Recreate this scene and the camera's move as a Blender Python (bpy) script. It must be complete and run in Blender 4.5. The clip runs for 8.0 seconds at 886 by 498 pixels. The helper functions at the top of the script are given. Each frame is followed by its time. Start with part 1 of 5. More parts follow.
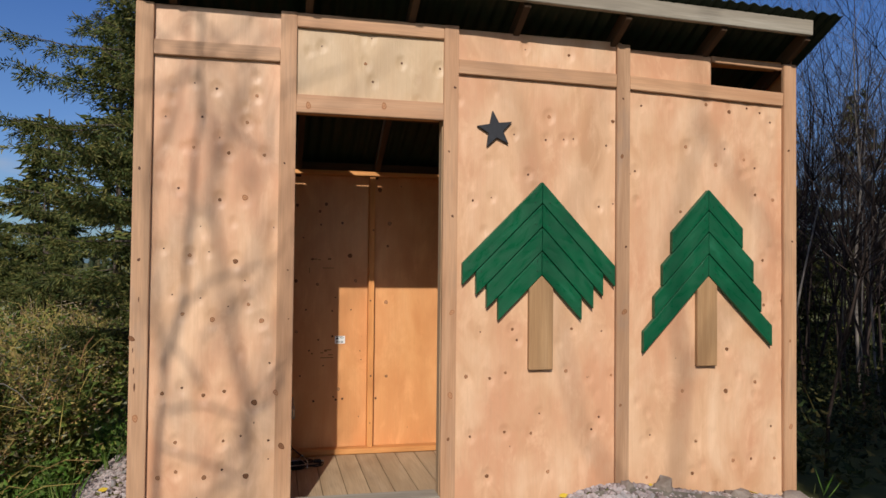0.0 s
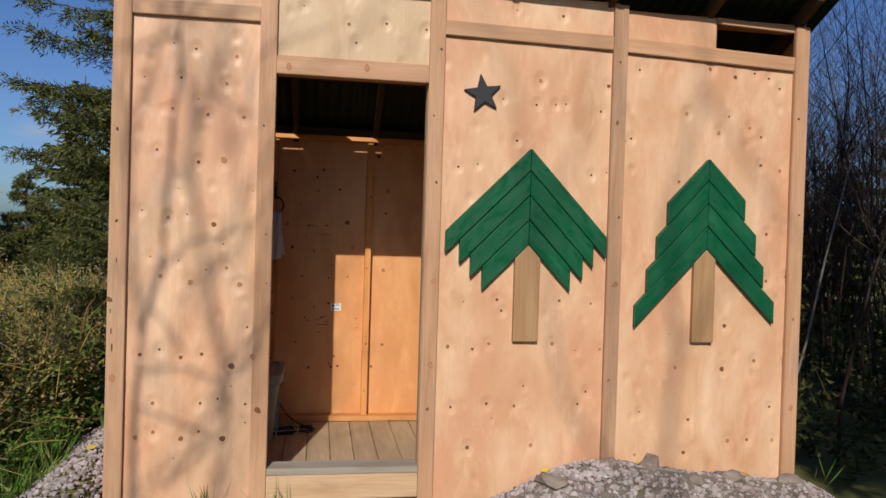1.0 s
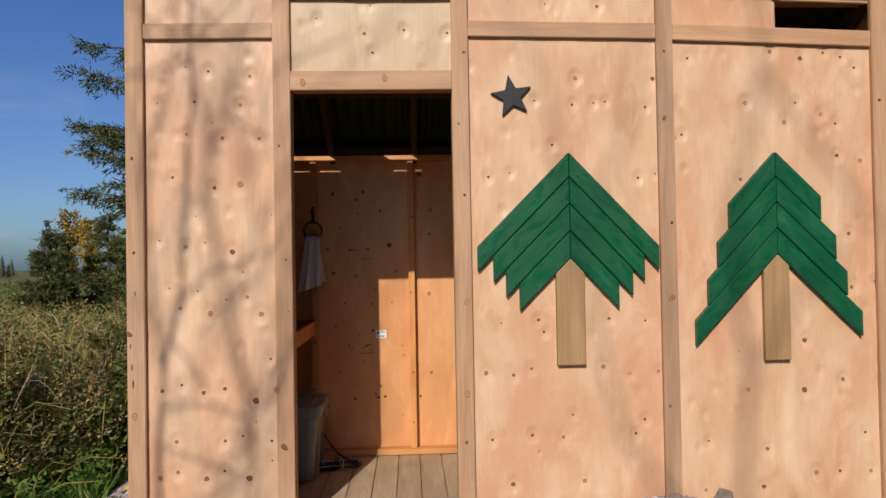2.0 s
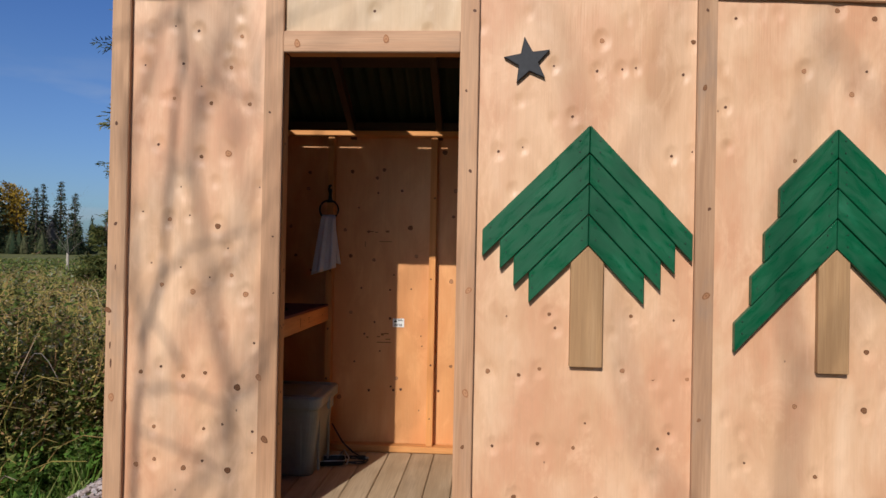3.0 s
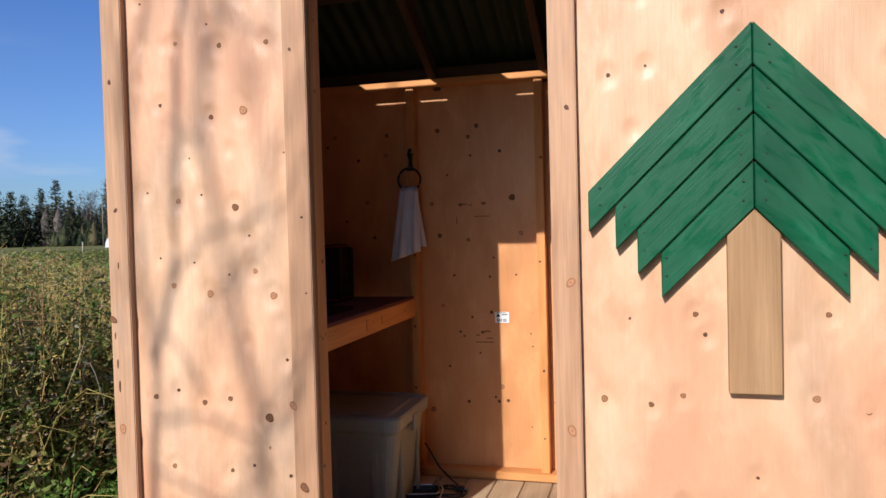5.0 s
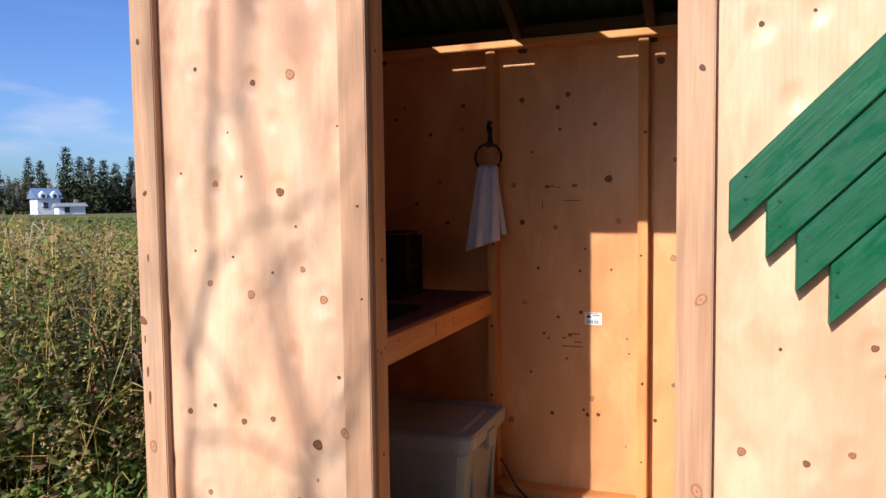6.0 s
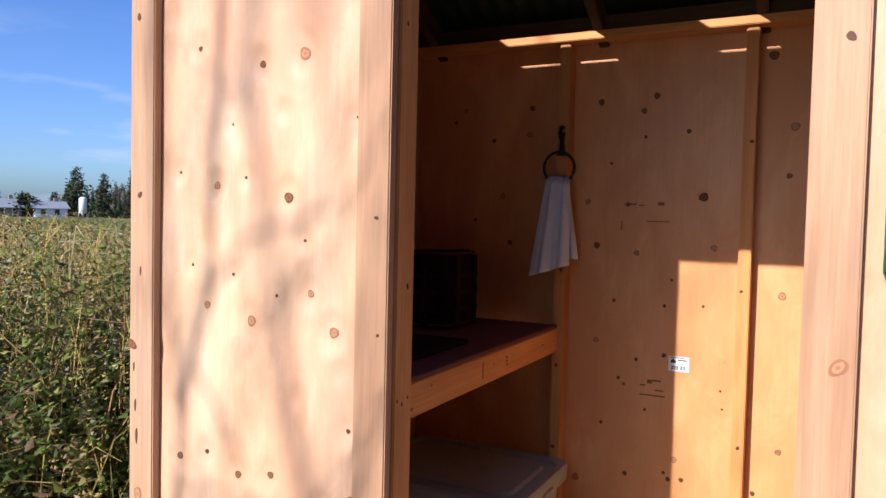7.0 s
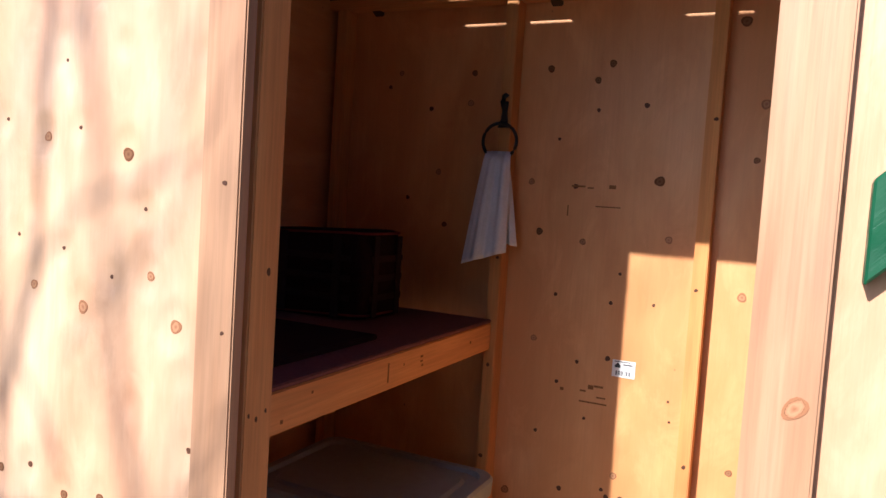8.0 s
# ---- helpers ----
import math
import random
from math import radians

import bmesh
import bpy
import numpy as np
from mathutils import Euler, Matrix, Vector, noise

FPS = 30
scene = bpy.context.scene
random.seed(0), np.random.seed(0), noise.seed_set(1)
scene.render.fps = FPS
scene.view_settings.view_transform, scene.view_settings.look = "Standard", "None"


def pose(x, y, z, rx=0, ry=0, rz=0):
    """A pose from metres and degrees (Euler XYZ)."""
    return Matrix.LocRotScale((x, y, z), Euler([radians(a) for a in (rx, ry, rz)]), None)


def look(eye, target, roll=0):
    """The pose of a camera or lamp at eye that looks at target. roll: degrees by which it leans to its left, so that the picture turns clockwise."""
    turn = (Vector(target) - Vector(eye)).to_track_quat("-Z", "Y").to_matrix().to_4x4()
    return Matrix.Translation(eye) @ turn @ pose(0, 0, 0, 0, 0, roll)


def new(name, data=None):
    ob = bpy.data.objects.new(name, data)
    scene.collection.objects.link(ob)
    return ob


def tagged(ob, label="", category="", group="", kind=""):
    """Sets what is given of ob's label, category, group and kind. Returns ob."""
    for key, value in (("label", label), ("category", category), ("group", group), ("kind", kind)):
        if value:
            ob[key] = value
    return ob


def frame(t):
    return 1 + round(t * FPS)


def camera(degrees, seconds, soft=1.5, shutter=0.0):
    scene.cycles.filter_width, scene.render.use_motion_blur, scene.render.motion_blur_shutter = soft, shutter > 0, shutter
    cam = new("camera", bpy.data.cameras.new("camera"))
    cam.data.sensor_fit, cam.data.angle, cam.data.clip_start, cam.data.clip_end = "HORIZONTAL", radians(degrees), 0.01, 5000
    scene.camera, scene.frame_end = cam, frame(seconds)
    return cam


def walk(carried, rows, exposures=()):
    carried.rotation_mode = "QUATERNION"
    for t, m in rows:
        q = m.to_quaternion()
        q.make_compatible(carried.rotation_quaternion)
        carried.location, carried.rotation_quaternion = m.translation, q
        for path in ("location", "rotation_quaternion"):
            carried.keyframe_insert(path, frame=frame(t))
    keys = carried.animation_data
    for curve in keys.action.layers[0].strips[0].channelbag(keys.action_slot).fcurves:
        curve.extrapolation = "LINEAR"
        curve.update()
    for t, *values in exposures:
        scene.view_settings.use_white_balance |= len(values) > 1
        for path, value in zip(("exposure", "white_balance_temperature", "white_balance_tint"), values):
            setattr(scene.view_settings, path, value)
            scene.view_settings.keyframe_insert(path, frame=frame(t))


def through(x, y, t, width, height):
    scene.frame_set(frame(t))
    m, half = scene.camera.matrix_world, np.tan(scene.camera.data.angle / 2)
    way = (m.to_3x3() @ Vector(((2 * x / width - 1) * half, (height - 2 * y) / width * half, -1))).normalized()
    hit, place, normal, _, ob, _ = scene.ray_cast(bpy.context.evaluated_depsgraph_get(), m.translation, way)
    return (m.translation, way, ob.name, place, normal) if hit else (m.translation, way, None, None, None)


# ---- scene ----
cam = camera(62.1, 8.0)
PATH = [
    (0, (-0.101, -3.892, 1.226), (0.347, -1.943, 1.274), 0.6),
    (0.5, (0.074, -3.876, 1.216), (0.429, -1.907, 1.23), 2.0),
    (1, (0.24, -3.867, 1.204), (0.571, -1.895, 1.176), 1.7),
    (1.5, (0.418, -3.745, 1.169), (0.643, -1.759, 1.215), 0.9),
    (2, (0.565, -3.6, 1.171), (0.656, -1.602, 1.209), -1.0),
    (2.2, (0.65, -3.539, 1.164), (0.675, -1.54, 1.211), 0.4),
    (3.3, (1.001, -3.091, 1.132), (0.746, -1.107, 1.139), 0.9),
    (3.5, (1.033, -3.0, 1.141), (0.665, -1.035, 1.206), 1.0),
    (4, (1.05, -2.811, 1.158), (0.597, -0.863, 1.157), -0.6),
    (4.2, (1.079, -2.701, 1.14), (0.618, -0.755, 1.117), 2.1),
    (5.3, (1.0, -2.1, 1.166), (0.463, -0.175, 1.083), -2.4),
    (5.5, (0.951, -2.019, 1.199), (0.445, -0.087, 1.09), -1.4),
    (6, (0.889, -1.787, 1.209), (0.174, 0.076, 1.081), -0.7),
    (6.5, (0.869, -1.593, 1.22), (0.034, 0.222, 1.127), 0.7),
    (7, (0.815, -1.345, 1.202), (-0.107, 0.428, 1.119), 1.3),
    (7.5, (0.792, -1.124, 1.22), (-0.059, 0.685, 1.167), -0.0),
    (8, (0.827, -0.966, 1.193), (-0.038, 0.833, 1.064), 3.7),
]
walk(cam, [(t, look(eye, target, roll)) for t, eye, target, roll in PATH],
     exposures=((0, -0.16, 6250, 11), (1, -0.16, 6250, 11), (2.2, -0.13, 6150, 11), (3.5, -0.05, 6050, 11), (4.2, 0.1, 5950, 12), (5.3, 0.45, 5900, 14), (6.0, 0.62, 5900, 15), (7.0, 0.76, 5750, 16), (8.0, 0.95, 5800, 16.5)))

# ---- world, sun, exposure ----
SUN = Vector((0.255, 1.0, -0.683)).normalized()      # the way the sunlight travels
world = bpy.data.worlds.new("world")
scene.world = world
world.use_nodes = True
wn, wl = world.node_tree.nodes, world.node_tree.links
sky = wn.new("ShaderNodeTexSky")
sky.sky_type, sky.sun_disc = "NISHITA", False
sky.sun_elevation = math.asin(-SUN.z)
sky.sun_rotation = math.atan2(-SUN.x, -SUN.y)
sky.air_density, sky.dust_density, sky.ozone_density = 1.0, 1.2, 3.0
geo = wn.new("ShaderNodeTexCoord")
stretch = wn.new("ShaderNodeMapping")
stretch.inputs["Scale"].default_value = (3.4, 3.4, 15.0)
puffs = wn.new("ShaderNodeTexNoise")
puffs.inputs["Scale"].default_value, puffs.inputs["Detail"].default_value = 1.6, 6.0
puff_ramp = wn.new("ShaderNodeValToRGB")
puff_ramp.color_ramp.elements[0].position, puff_ramp.color_ramp.elements[1].position = 0.575, 0.70
split = wn.new("ShaderNodeSeparateXYZ")
low = wn.new("ShaderNodeMapRange")
low.inputs["From Min"].default_value, low.inputs["From Max"].default_value = 0.24, 0.12
cover = wn.new("ShaderNodeMath")
cover.operation = "MULTIPLY"
cover2 = wn.new("ShaderNodeMath")
cover2.operation = "MULTIPLY"
cover2.inputs[1].default_value = 0.38
mixc = wn.new("ShaderNodeMix")
mixc.data_type = "RGBA"
mixc.inputs[7].default_value = (4.6, 4.9, 5.4, 1)
for a, b in ((geo.outputs["Generated"], stretch.inputs[0]), (stretch.outputs[0], puffs.inputs["Vector"]), (puffs.outputs[0], puff_ramp.inputs[0]),
             (geo.outputs["Generated"], split.inputs[0]), (split.outputs["Z"], low.inputs["Value"]), (puff_ramp.outputs[0], cover.inputs[0]),
             (low.outputs[0], cover.inputs[1]), (cover.outputs[0], cover2.inputs[0]), (cover2.outputs[0], mixc.inputs[0]), (sky.outputs[0], mixc.inputs[6])):
    wl.new(a, b)
deep = wn.new("ShaderNodeHueSaturation")
deep.inputs["Saturation"].default_value = 1.28
deep.inputs["Hue"].default_value = 0.517
wl.new(sky.outputs[0], deep.inputs["Color"])
rim_tint = wn.new("ShaderNodeMix")
rim_tint.data_type, rim_tint.blend_type = "RGBA", "MULTIPLY"
rim_tint.inputs[7].default_value = (0.60, 0.79, 1.1, 1)
rim_fall = wn.new("ShaderNodeMapRange")
rim_fall.inputs["From Min"].default_value, rim_fall.inputs["From Max"].default_value = 0.22, 0.0
wl.new(split.outputs["Z"], rim_fall.inputs["Value"])
wl.new(rim_fall.outputs[0], rim_tint.inputs[0])
wl.new(deep.outputs[0], rim_tint.inputs[6])
wl.new(rim_tint.outputs[2], mixc.inputs[6])
wl.new(mixc.outputs[2], wn["Background"].inputs["Color"])
wn["Background"].inputs["Strength"].default_value = 0.10
sun = new("sun", bpy.data.lights.new("sun", "SUN"))
sun.data.energy, sun.data.angle, sun.data.color = 4.6, radians(0.53), (1.0, 0.93, 0.82)
sun.matrix_world = look((0, 0, 0), SUN)

# ---- materials ----
def srgb(r, g, b):
    return tuple(((c / 255) / 12.92 if c <= 10 else ((c / 255 + 0.055) / 1.055) ** 2.4) for c in (r, g, b)) + (1,)


class Mat:
    """A small builder for node materials."""
    def __init__(self, name, rough=0.6, metal=0.0, spec=0.5):
        self.m = bpy.data.materials.new(name)
        self.m.use_nodes = True
        self.n, self.l = self.m.node_tree.nodes, self.m.node_tree.links
        self.b = self.n["Principled BSDF"]
        self.b.inputs["Roughness"].default_value = rough
        self.b.inputs["Metallic"].default_value = metal
        self.b.inputs["Specular IOR Level"].default_value = spec
        self.tc = self.n.new("ShaderNodeTexCoord")
        self.oi = self.n.new("ShaderNodeObjectInfo")

    def node(self, kind, **inputs):
        nd = self.n.new(kind)
        for k, v in inputs.items():
            nd.inputs[k.replace("_", " ")].default_value = v
        return nd

    def coords(self, scale=(1, 1, 1), shift=True):
        """Object coordinates, shifted at random from object to object."""
        mp = self.node("ShaderNodeMapping", Scale=scale)
        self.l.new(self.tc.outputs["Object"], mp.inputs[0])
        if shift:
            comb = self.n.new("ShaderNodeCombineXYZ")
            for k, f in enumerate((37.0, 53.0, 71.0)):
                mul = self.n.new("ShaderNodeMath")
                mul.operation = "MULTIPLY"
                mul.inputs[1].default_value = f
                self.l.new(self.oi.outputs["Random"], mul.inputs[0])
                self.l.new(mul.outputs[0], comb.inputs[k])
            self.l.new(comb.outputs[0], mp.inputs["Location"])
        return mp.outputs[0]

    def noise(self, vec, scale, detail=4.0, rough=0.55, distort=0.0):
        nd = self.node("ShaderNodeTexNoise", Scale=scale, Detail=detail, Roughness=rough, Distortion=distort)
        self.l.new(vec, nd.inputs["Vector"])
        return nd.outputs["Fac"]

    def ramp(self, fac, *stops):
        nd = self.n.new("ShaderNodeValToRGB")
        el = nd.color_ramp.elements
        while len(el) < len(stops):
            el.new(0.5)
        for e, (p, c) in zip(el, stops):
            e.position = p
            e.color = c if len(c) == 4 else (*c, 1)
        self.l.new(fac, nd.inputs[0])
        return nd.outputs[0]

    def mix(self, fac, a, b, blend="MIX"):
        nd = self.n.new("ShaderNodeMix")
        nd.data_type, nd.blend_type = "RGBA", blend
        for sock, v in ((nd.inputs[0], fac), (nd.inputs[6], a), (nd.inputs[7], b)):
            if isinstance(v, (int, float)):
                sock.default_value = v
            elif isinstance(v, tuple):
                sock.default_value = v if len(v) == 4 else (*v, 1)
            else:
                self.l.new(v, sock)
        return nd.outputs[2]

    def bump(self, height, strength=0.3, distance=0.002):
        nd = self.node("ShaderNodeBump", Strength=strength, Distance=distance)
        self.l.new(height, nd.inputs["Height"])
        self.l.new(nd.outputs[0], self.b.inputs["Normal"])

    def color(self, c):
        if isinstance(c, tuple):
            self.b.inputs["Base Color"].default_value = c if len(c) == 4 else (*c, 1)
        else:
            self.l.new(c, self.b.inputs["Base Color"])
        return self


def wood(name, light, mid, dark, rough=0.6, grain=1.0, stain=0.25, vary=0.12, stain_color=(0.16, 0.08, 0.04), bump=0.35):
    """Sawn softwood; the grain runs along the board's own X."""
    k = Mat(name, rough, spec=0.3)
    broad = k.noise(k.coords((0.9, 9.0 * grain, 9.0 * grain)), 1.3, 3.0, 0.6, 0.6)
    fine = k.noise(k.coords((3.0, 95.0 * grain, 95.0 * grain)), 1.6, 5.0, 0.65, 0.2)
    blot = k.noise(k.coords((1.6, 4.5, 4.5)), 1.4, 5.0, 0.6)
    c = k.ramp(broad, (0.25, dark), (0.5, mid), (0.75, light))
    c = k.mix(k.ramp(fine, (0.35, (0.45, 0.45, 0.45)), (0.62, (0.0, 0.0, 0.0))), c, tuple(x * 0.62 for x in mid))
    c = k.mix(k.ramp(blot, (0.55, (0, 0, 0)), (0.8, (stain, stain, stain))), c, stain_color)
    bright = k.n.new("ShaderNodeMapRange")
    bright.inputs["To Min"].default_value, bright.inputs["To Max"].default_value = 1 - vary, 1 + vary
    k.l.new(k.oi.outputs["Random"], bright.inputs["Value"])
    hs = k.n.new("ShaderNodeHueSaturation")
    k.l.new(bright.outputs[0], hs.inputs["Value"])
    k.l.new(c, hs.inputs["Color"])
    k.color(hs.outputs[0])
    k.bump(fine, bump, 0.0015)
    return k.m


def plywood(name, light, mid, dark, pink, rough=0.5):
    """Rotary-cut softwood face veneer: broad cathedral figure, pinkish stains, tiny pin knots."""
    k = Mat(name, rough, spec=0.45)
    v = k.coords((1.0, 2.4, 2.4))
    figure = k.noise(v, 1.5, 4.0, 0.5, 1.2)
    fine = k.noise(k.coords((2.0, 60.0, 60.0)), 2.0, 5.0, 0.65, 0.3)
    blot = k.noise(k.coords((1.0, 2.2, 2.2)), 1.2, 5.0, 0.62)
    c = k.ramp(figure, (0.28, dark), (0.48, mid), (0.7, light))
    c = k.mix(k.ramp(blot, (0.44, (0, 0, 0)), (0.64, (0.85, 0.85, 0.85))), c, pink)
    glaze = k.noise(k.coords((1.3, 3.0, 3.0)), 2.3, 6.0, 0.68, 0.8)
    c = k.mix(k.ramp(glaze, (0.52, (0, 0, 0)), (0.72, (0.4, 0.4, 0.4))), c, tuple(min(0.9, x * 1.22) for x in light))
    c = k.mix(k.ramp(glaze, (0.28, (0.28, 0.28, 0.28)), (0.42, (0, 0, 0))), c, tuple(x * 0.8 for x in dark))
    c = k.mix(k.ramp(fine, (0.3, (0.2, 0.2, 0.2)), (0.55, (0, 0, 0))), c, tuple(x * 0.72 for x in mid))
    vor = k.node("ShaderNodeTexVoronoi", Scale=6.0, Randomness=1.0)
    k.l.new(k.coords((0.75, 1.0, 1.0)), vor.inputs["Vector"])
    c = k.mix(k.ramp(vor.outputs["Distance"], (0.018, (0.75, 0.75, 0.75)), (0.03, (0, 0, 0))), c, (0.12, 0.05, 0.025))
    k.color(c)
    add = k.n.new("ShaderNodeMath")
    k.l.new(figure, add.inputs[0])
    k.l.new(fine, add.inputs[1])
    swell = k.noise(k.coords((2.0, 5.0, 5.0)), 1.6, 2.0, 0.5)
    more = k.n.new("ShaderNodeMath")
    more.operation = "MULTIPLY_ADD"
    more.inputs[1].default_value = 2.5
    k.l.new(swell, more.inputs[0])
    dip = k.n.new("ShaderNodeMath")
    dip.operation = "MULTIPLY_ADD"
    dip.inputs[1].default_value = 1.3
    k.l.new(k.ramp(vor.outputs["Distance"], (0.02, (0, 0, 0)), (0.16, (1, 1, 1))), dip.inputs[0])
    k.l.new(add.outputs[0], dip.inputs[2])
    k.l.new(dip.outputs[0], more.inputs[2])
    k.bump(more.outputs[0], 0.3, 0.004)
    k.l.new(k.ramp(blot, (0.3, (0.38, 0.38, 0.38)), (0.7, (0.55, 0.55, 0.55))), k.b.inputs["Roughness"])
    return k.m


PLY = plywood("plywood_face", (0.72, 0.48, 0.305), (0.645, 0.395, 0.232), (0.54, 0.30, 0.158), (0.575, 0.285, 0.155))
PLY_PALE = plywood("plywood_pale", (0.60, 0.44, 0.28), (0.54, 0.38, 0.225), (0.46, 0.30, 0.17), (0.52, 0.35, 0.2))
# More orange than PLY: light bounced about inside is put into the colour.
PLY_IN = plywood("plywood_bounce_warmed", (0.74, 0.385, 0.165), (0.68, 0.325, 0.124), (0.59, 0.253, 0.091), (0.64, 0.28, 0.10), 0.6)
PINE = wood("pine_batten", (0.60, 0.365, 0.215), (0.53, 0.30, 0.165), (0.42, 0.215, 0.11), 0.55, stain=0.45, stain_color=(0.30, 0.20, 0.14))
# Likewise warmer and lighter than PINE, for the bounced light.
PINE_IN = wood("pine_bounce_warmed", (0.76, 0.37, 0.13), (0.68, 0.305, 0.098), (0.56, 0.222, 0.068), 0.65, stain=0.22)
TREATED = wood("treated_board", (0.46, 0.28, 0.14), (0.40, 0.232, 0.108), (0.31, 0.168, 0.075), 0.65, stain=0.45, stain_color=(0.22, 0.15, 0.075))
SILL_WOOD = wood("sill_wood", (0.62, 0.43, 0.26), (0.54, 0.355, 0.2), (0.43, 0.265, 0.14), 0.65, stain=0.4)
GREY_WOOD = wood("weathered_board", (0.40, 0.36, 0.29), (0.31, 0.27, 0.21), (0.2, 0.165, 0.125), 0.8, stain=0.5, stain_color=(0.12, 0.1, 0.08))
FLOOR_WOOD = wood("floor_plank", (0.56, 0.41, 0.265), (0.48, 0.34, 0.205), (0.38, 0.255, 0.145), 0.75, stain=0.5, stain_color=(0.2, 0.14, 0.09))
PINE_GREY = wood("weathered_pine", (0.54, 0.335, 0.2), (0.45, 0.262, 0.148), (0.32, 0.175, 0.095), 0.7, stain=0.7, stain_color=(0.23, 0.18, 0.145))
# Very dark: the shade under the roof is put into the wood colour.
RAFTER_SHADED = wood("shaded_rafter_wood", (0.10, 0.058, 0.032), (0.075, 0.042, 0.022), (0.05, 0.027, 0.015), 0.75)


def green_paint():
    k = Mat("green_paint", 0.38, spec=0.34)
    fine = k.noise(k.coords((4.0, 80.0, 80.0)), 1.6, 5.0, 0.65, 0.4)
    blot = k.noise(k.coords((3, 9, 9)), 1.5, 5.0, 0.6)
    c = k.ramp(blot, (0.3, (0.003, 0.068, 0.027)), (0.6, (0.005, 0.088, 0.035)), (0.85, (0.02, 0.14, 0.07)))
    c = k.mix(k.ramp(fine, (0.3, (0.25, 0.25, 0.25)), (0.5, (0, 0, 0))), c, (0.004, 0.05, 0.024))
    k.color(c)
    gloss = k.noise(k.coords((5, 14, 14)), 1.8, 4.0, 0.6, 0.8)
    r = k.ramp(gloss, (0.4, (0.6, 0.6, 0.6)), (0.62, (0.27, 0.27, 0.27)))
    k.l.new(r, k.b.inputs["Roughness"])
    k.bump(fine, 0.5, 0.0015)
    return k.m


def speckled(name, a, b, scale, rough=0.8, spec=0.3, bump=0.2, metal=0.0, dist=0.002):
    k = Mat(name, rough, metal, spec)
    f = k.noise(k.coords((1, 1, 1)), scale, 6.0, 0.65)
    g = k.noise(k.coords((1, 1, 1)), scale * 0.12, 3.0, 0.6)
    k.color(k.mix(k.ramp(g, (0.35, (0.15, 0.15, 0.15)), (0.7, (0.55, 0.55, 0.55))), k.ramp(f, (0.3, a), (0.7, b)), tuple((p + q) * 0.42 for p, q in zip(a, b))))
    k.bump(f, bump, dist)
    return k.m


def island_ramp(name, stops, rough=0.6, spec=0.3, through=0.0):
    """Leaves and stones joined in one mesh: colour from island to island."""
    k = Mat(name, rough, spec=spec)
    g = k.n.new("ShaderNodeNewGeometry")
    c = k.ramp(g.outputs["Random Per Island"], *stops)
    f = k.noise(k.tc.outputs["Object"], 0.9, 3.0, 0.6)
    c = k.mix(k.ramp(f, (0.35, (0.5, 0.5, 0.5)), (0.7, (0, 0, 0))), c, k.mix(1.0, c, (0.62, 0.60, 0.5), "MULTIPLY"))
    k.color(c)
    if through:
        tr = k.n.new("ShaderNodeBsdfTranslucent")
        k.l.new(c, tr.inputs["Color"])
        ms = k.n.new("ShaderNodeMixShader")
        ms.inputs[0].default_value = through
        k.l.new(k.b.outputs[0], ms.inputs[1])
        k.l.new(tr.outputs[0], ms.inputs[2])
        k.l.new(ms.outputs[0], k.n["Material Output"].inputs["Surface"])
    return k.m


GREEN = green_paint()
BLACK = speckled("black_iron", (0.012, 0.012, 0.014), (0.03, 0.03, 0.033), 60, 0.55)
STAR_PAINT = speckled("star_paint", (0.018, 0.019, 0.024), (0.035, 0.036, 0.042), 45, 0.6)
TIN = speckled("weathered_tin", (0.10, 0.105, 0.10), (0.19, 0.19, 0.18), 9, 0.5, 0.5, 0.1, 0.6)
# Near-black green: the ceiling's shade is mixed into the tin's tone.
TIN_GREEN = speckled("green_tin", (0.01, 0.021, 0.01), (0.02, 0.033, 0.016), 12, 0.6, 0.3, 0.1)
EARTH = speckled("earth", (0.05, 0.04, 0.028), (0.11, 0.09, 0.06), 14, 0.95, 0.1, 0.6, 0, 0.01)
GRASS_GROUND = speckled("grass_ground", (0.075, 0.085, 0.026), (0.19, 0.18, 0.065), 3.0, 0.95, 0.1, 0.5, 0, 0.02)
# Tone set by how much sunlight it should bounce into the shed.
YARD = speckled("bounce_yard_gravel", (0.11, 0.095, 0.075), (0.2, 0.175, 0.14), 30, 0.95, 0.1, 0.6, 0, 0.01)
ROCK = speckled("field_stone", (0.15, 0.115, 0.09), (0.36, 0.30, 0.25), 7, 0.9, 0.15, 0.7, 0, 0.012)
GRAVEL = island_ramp("gravel_stones", ((0.0, (0.14, 0.11, 0.10)), (0.3, (0.34, 0.275, 0.26)), (0.7, (0.47, 0.40, 0.385)), (1.0, (0.25, 0.235, 0.23))), 0.85, 0.2)
WEED = island_ramp("weed_leaves", ((0.0, (0.055, 0.10, 0.02)), (0.35, (0.165, 0.235, 0.046)), (0.6, (0.28, 0.295, 0.072)), (0.78, (0.35, 0.295, 0.095)), (0.88, (0.21, 0.12, 0.07)), (0.94, (0.27, 0.29, 0.14)), (1.0, (0.42, 0.42, 0.30))), 0.55, 0.25, 0.35)
STALK = island_ramp("dry_stalks", ((0.0, (0.30, 0.22, 0.065)), (0.5, (0.44, 0.35, 0.105)), (0.8, (0.29, 0.15, 0.075)), (1.0, (0.48, 0.42, 0.30))), 0.7, 0.2)
# Darker than GRASS and WEED: shade below the saplings is in the colour.
UNDER = island_ramp("shade_dark_undergrowth", ((0.0, (0.025, 0.04, 0.012)), (0.7, (0.055, 0.06, 0.02)), (1.0, (0.12, 0.09, 0.03))), 0.7, 0.1, 0.1)
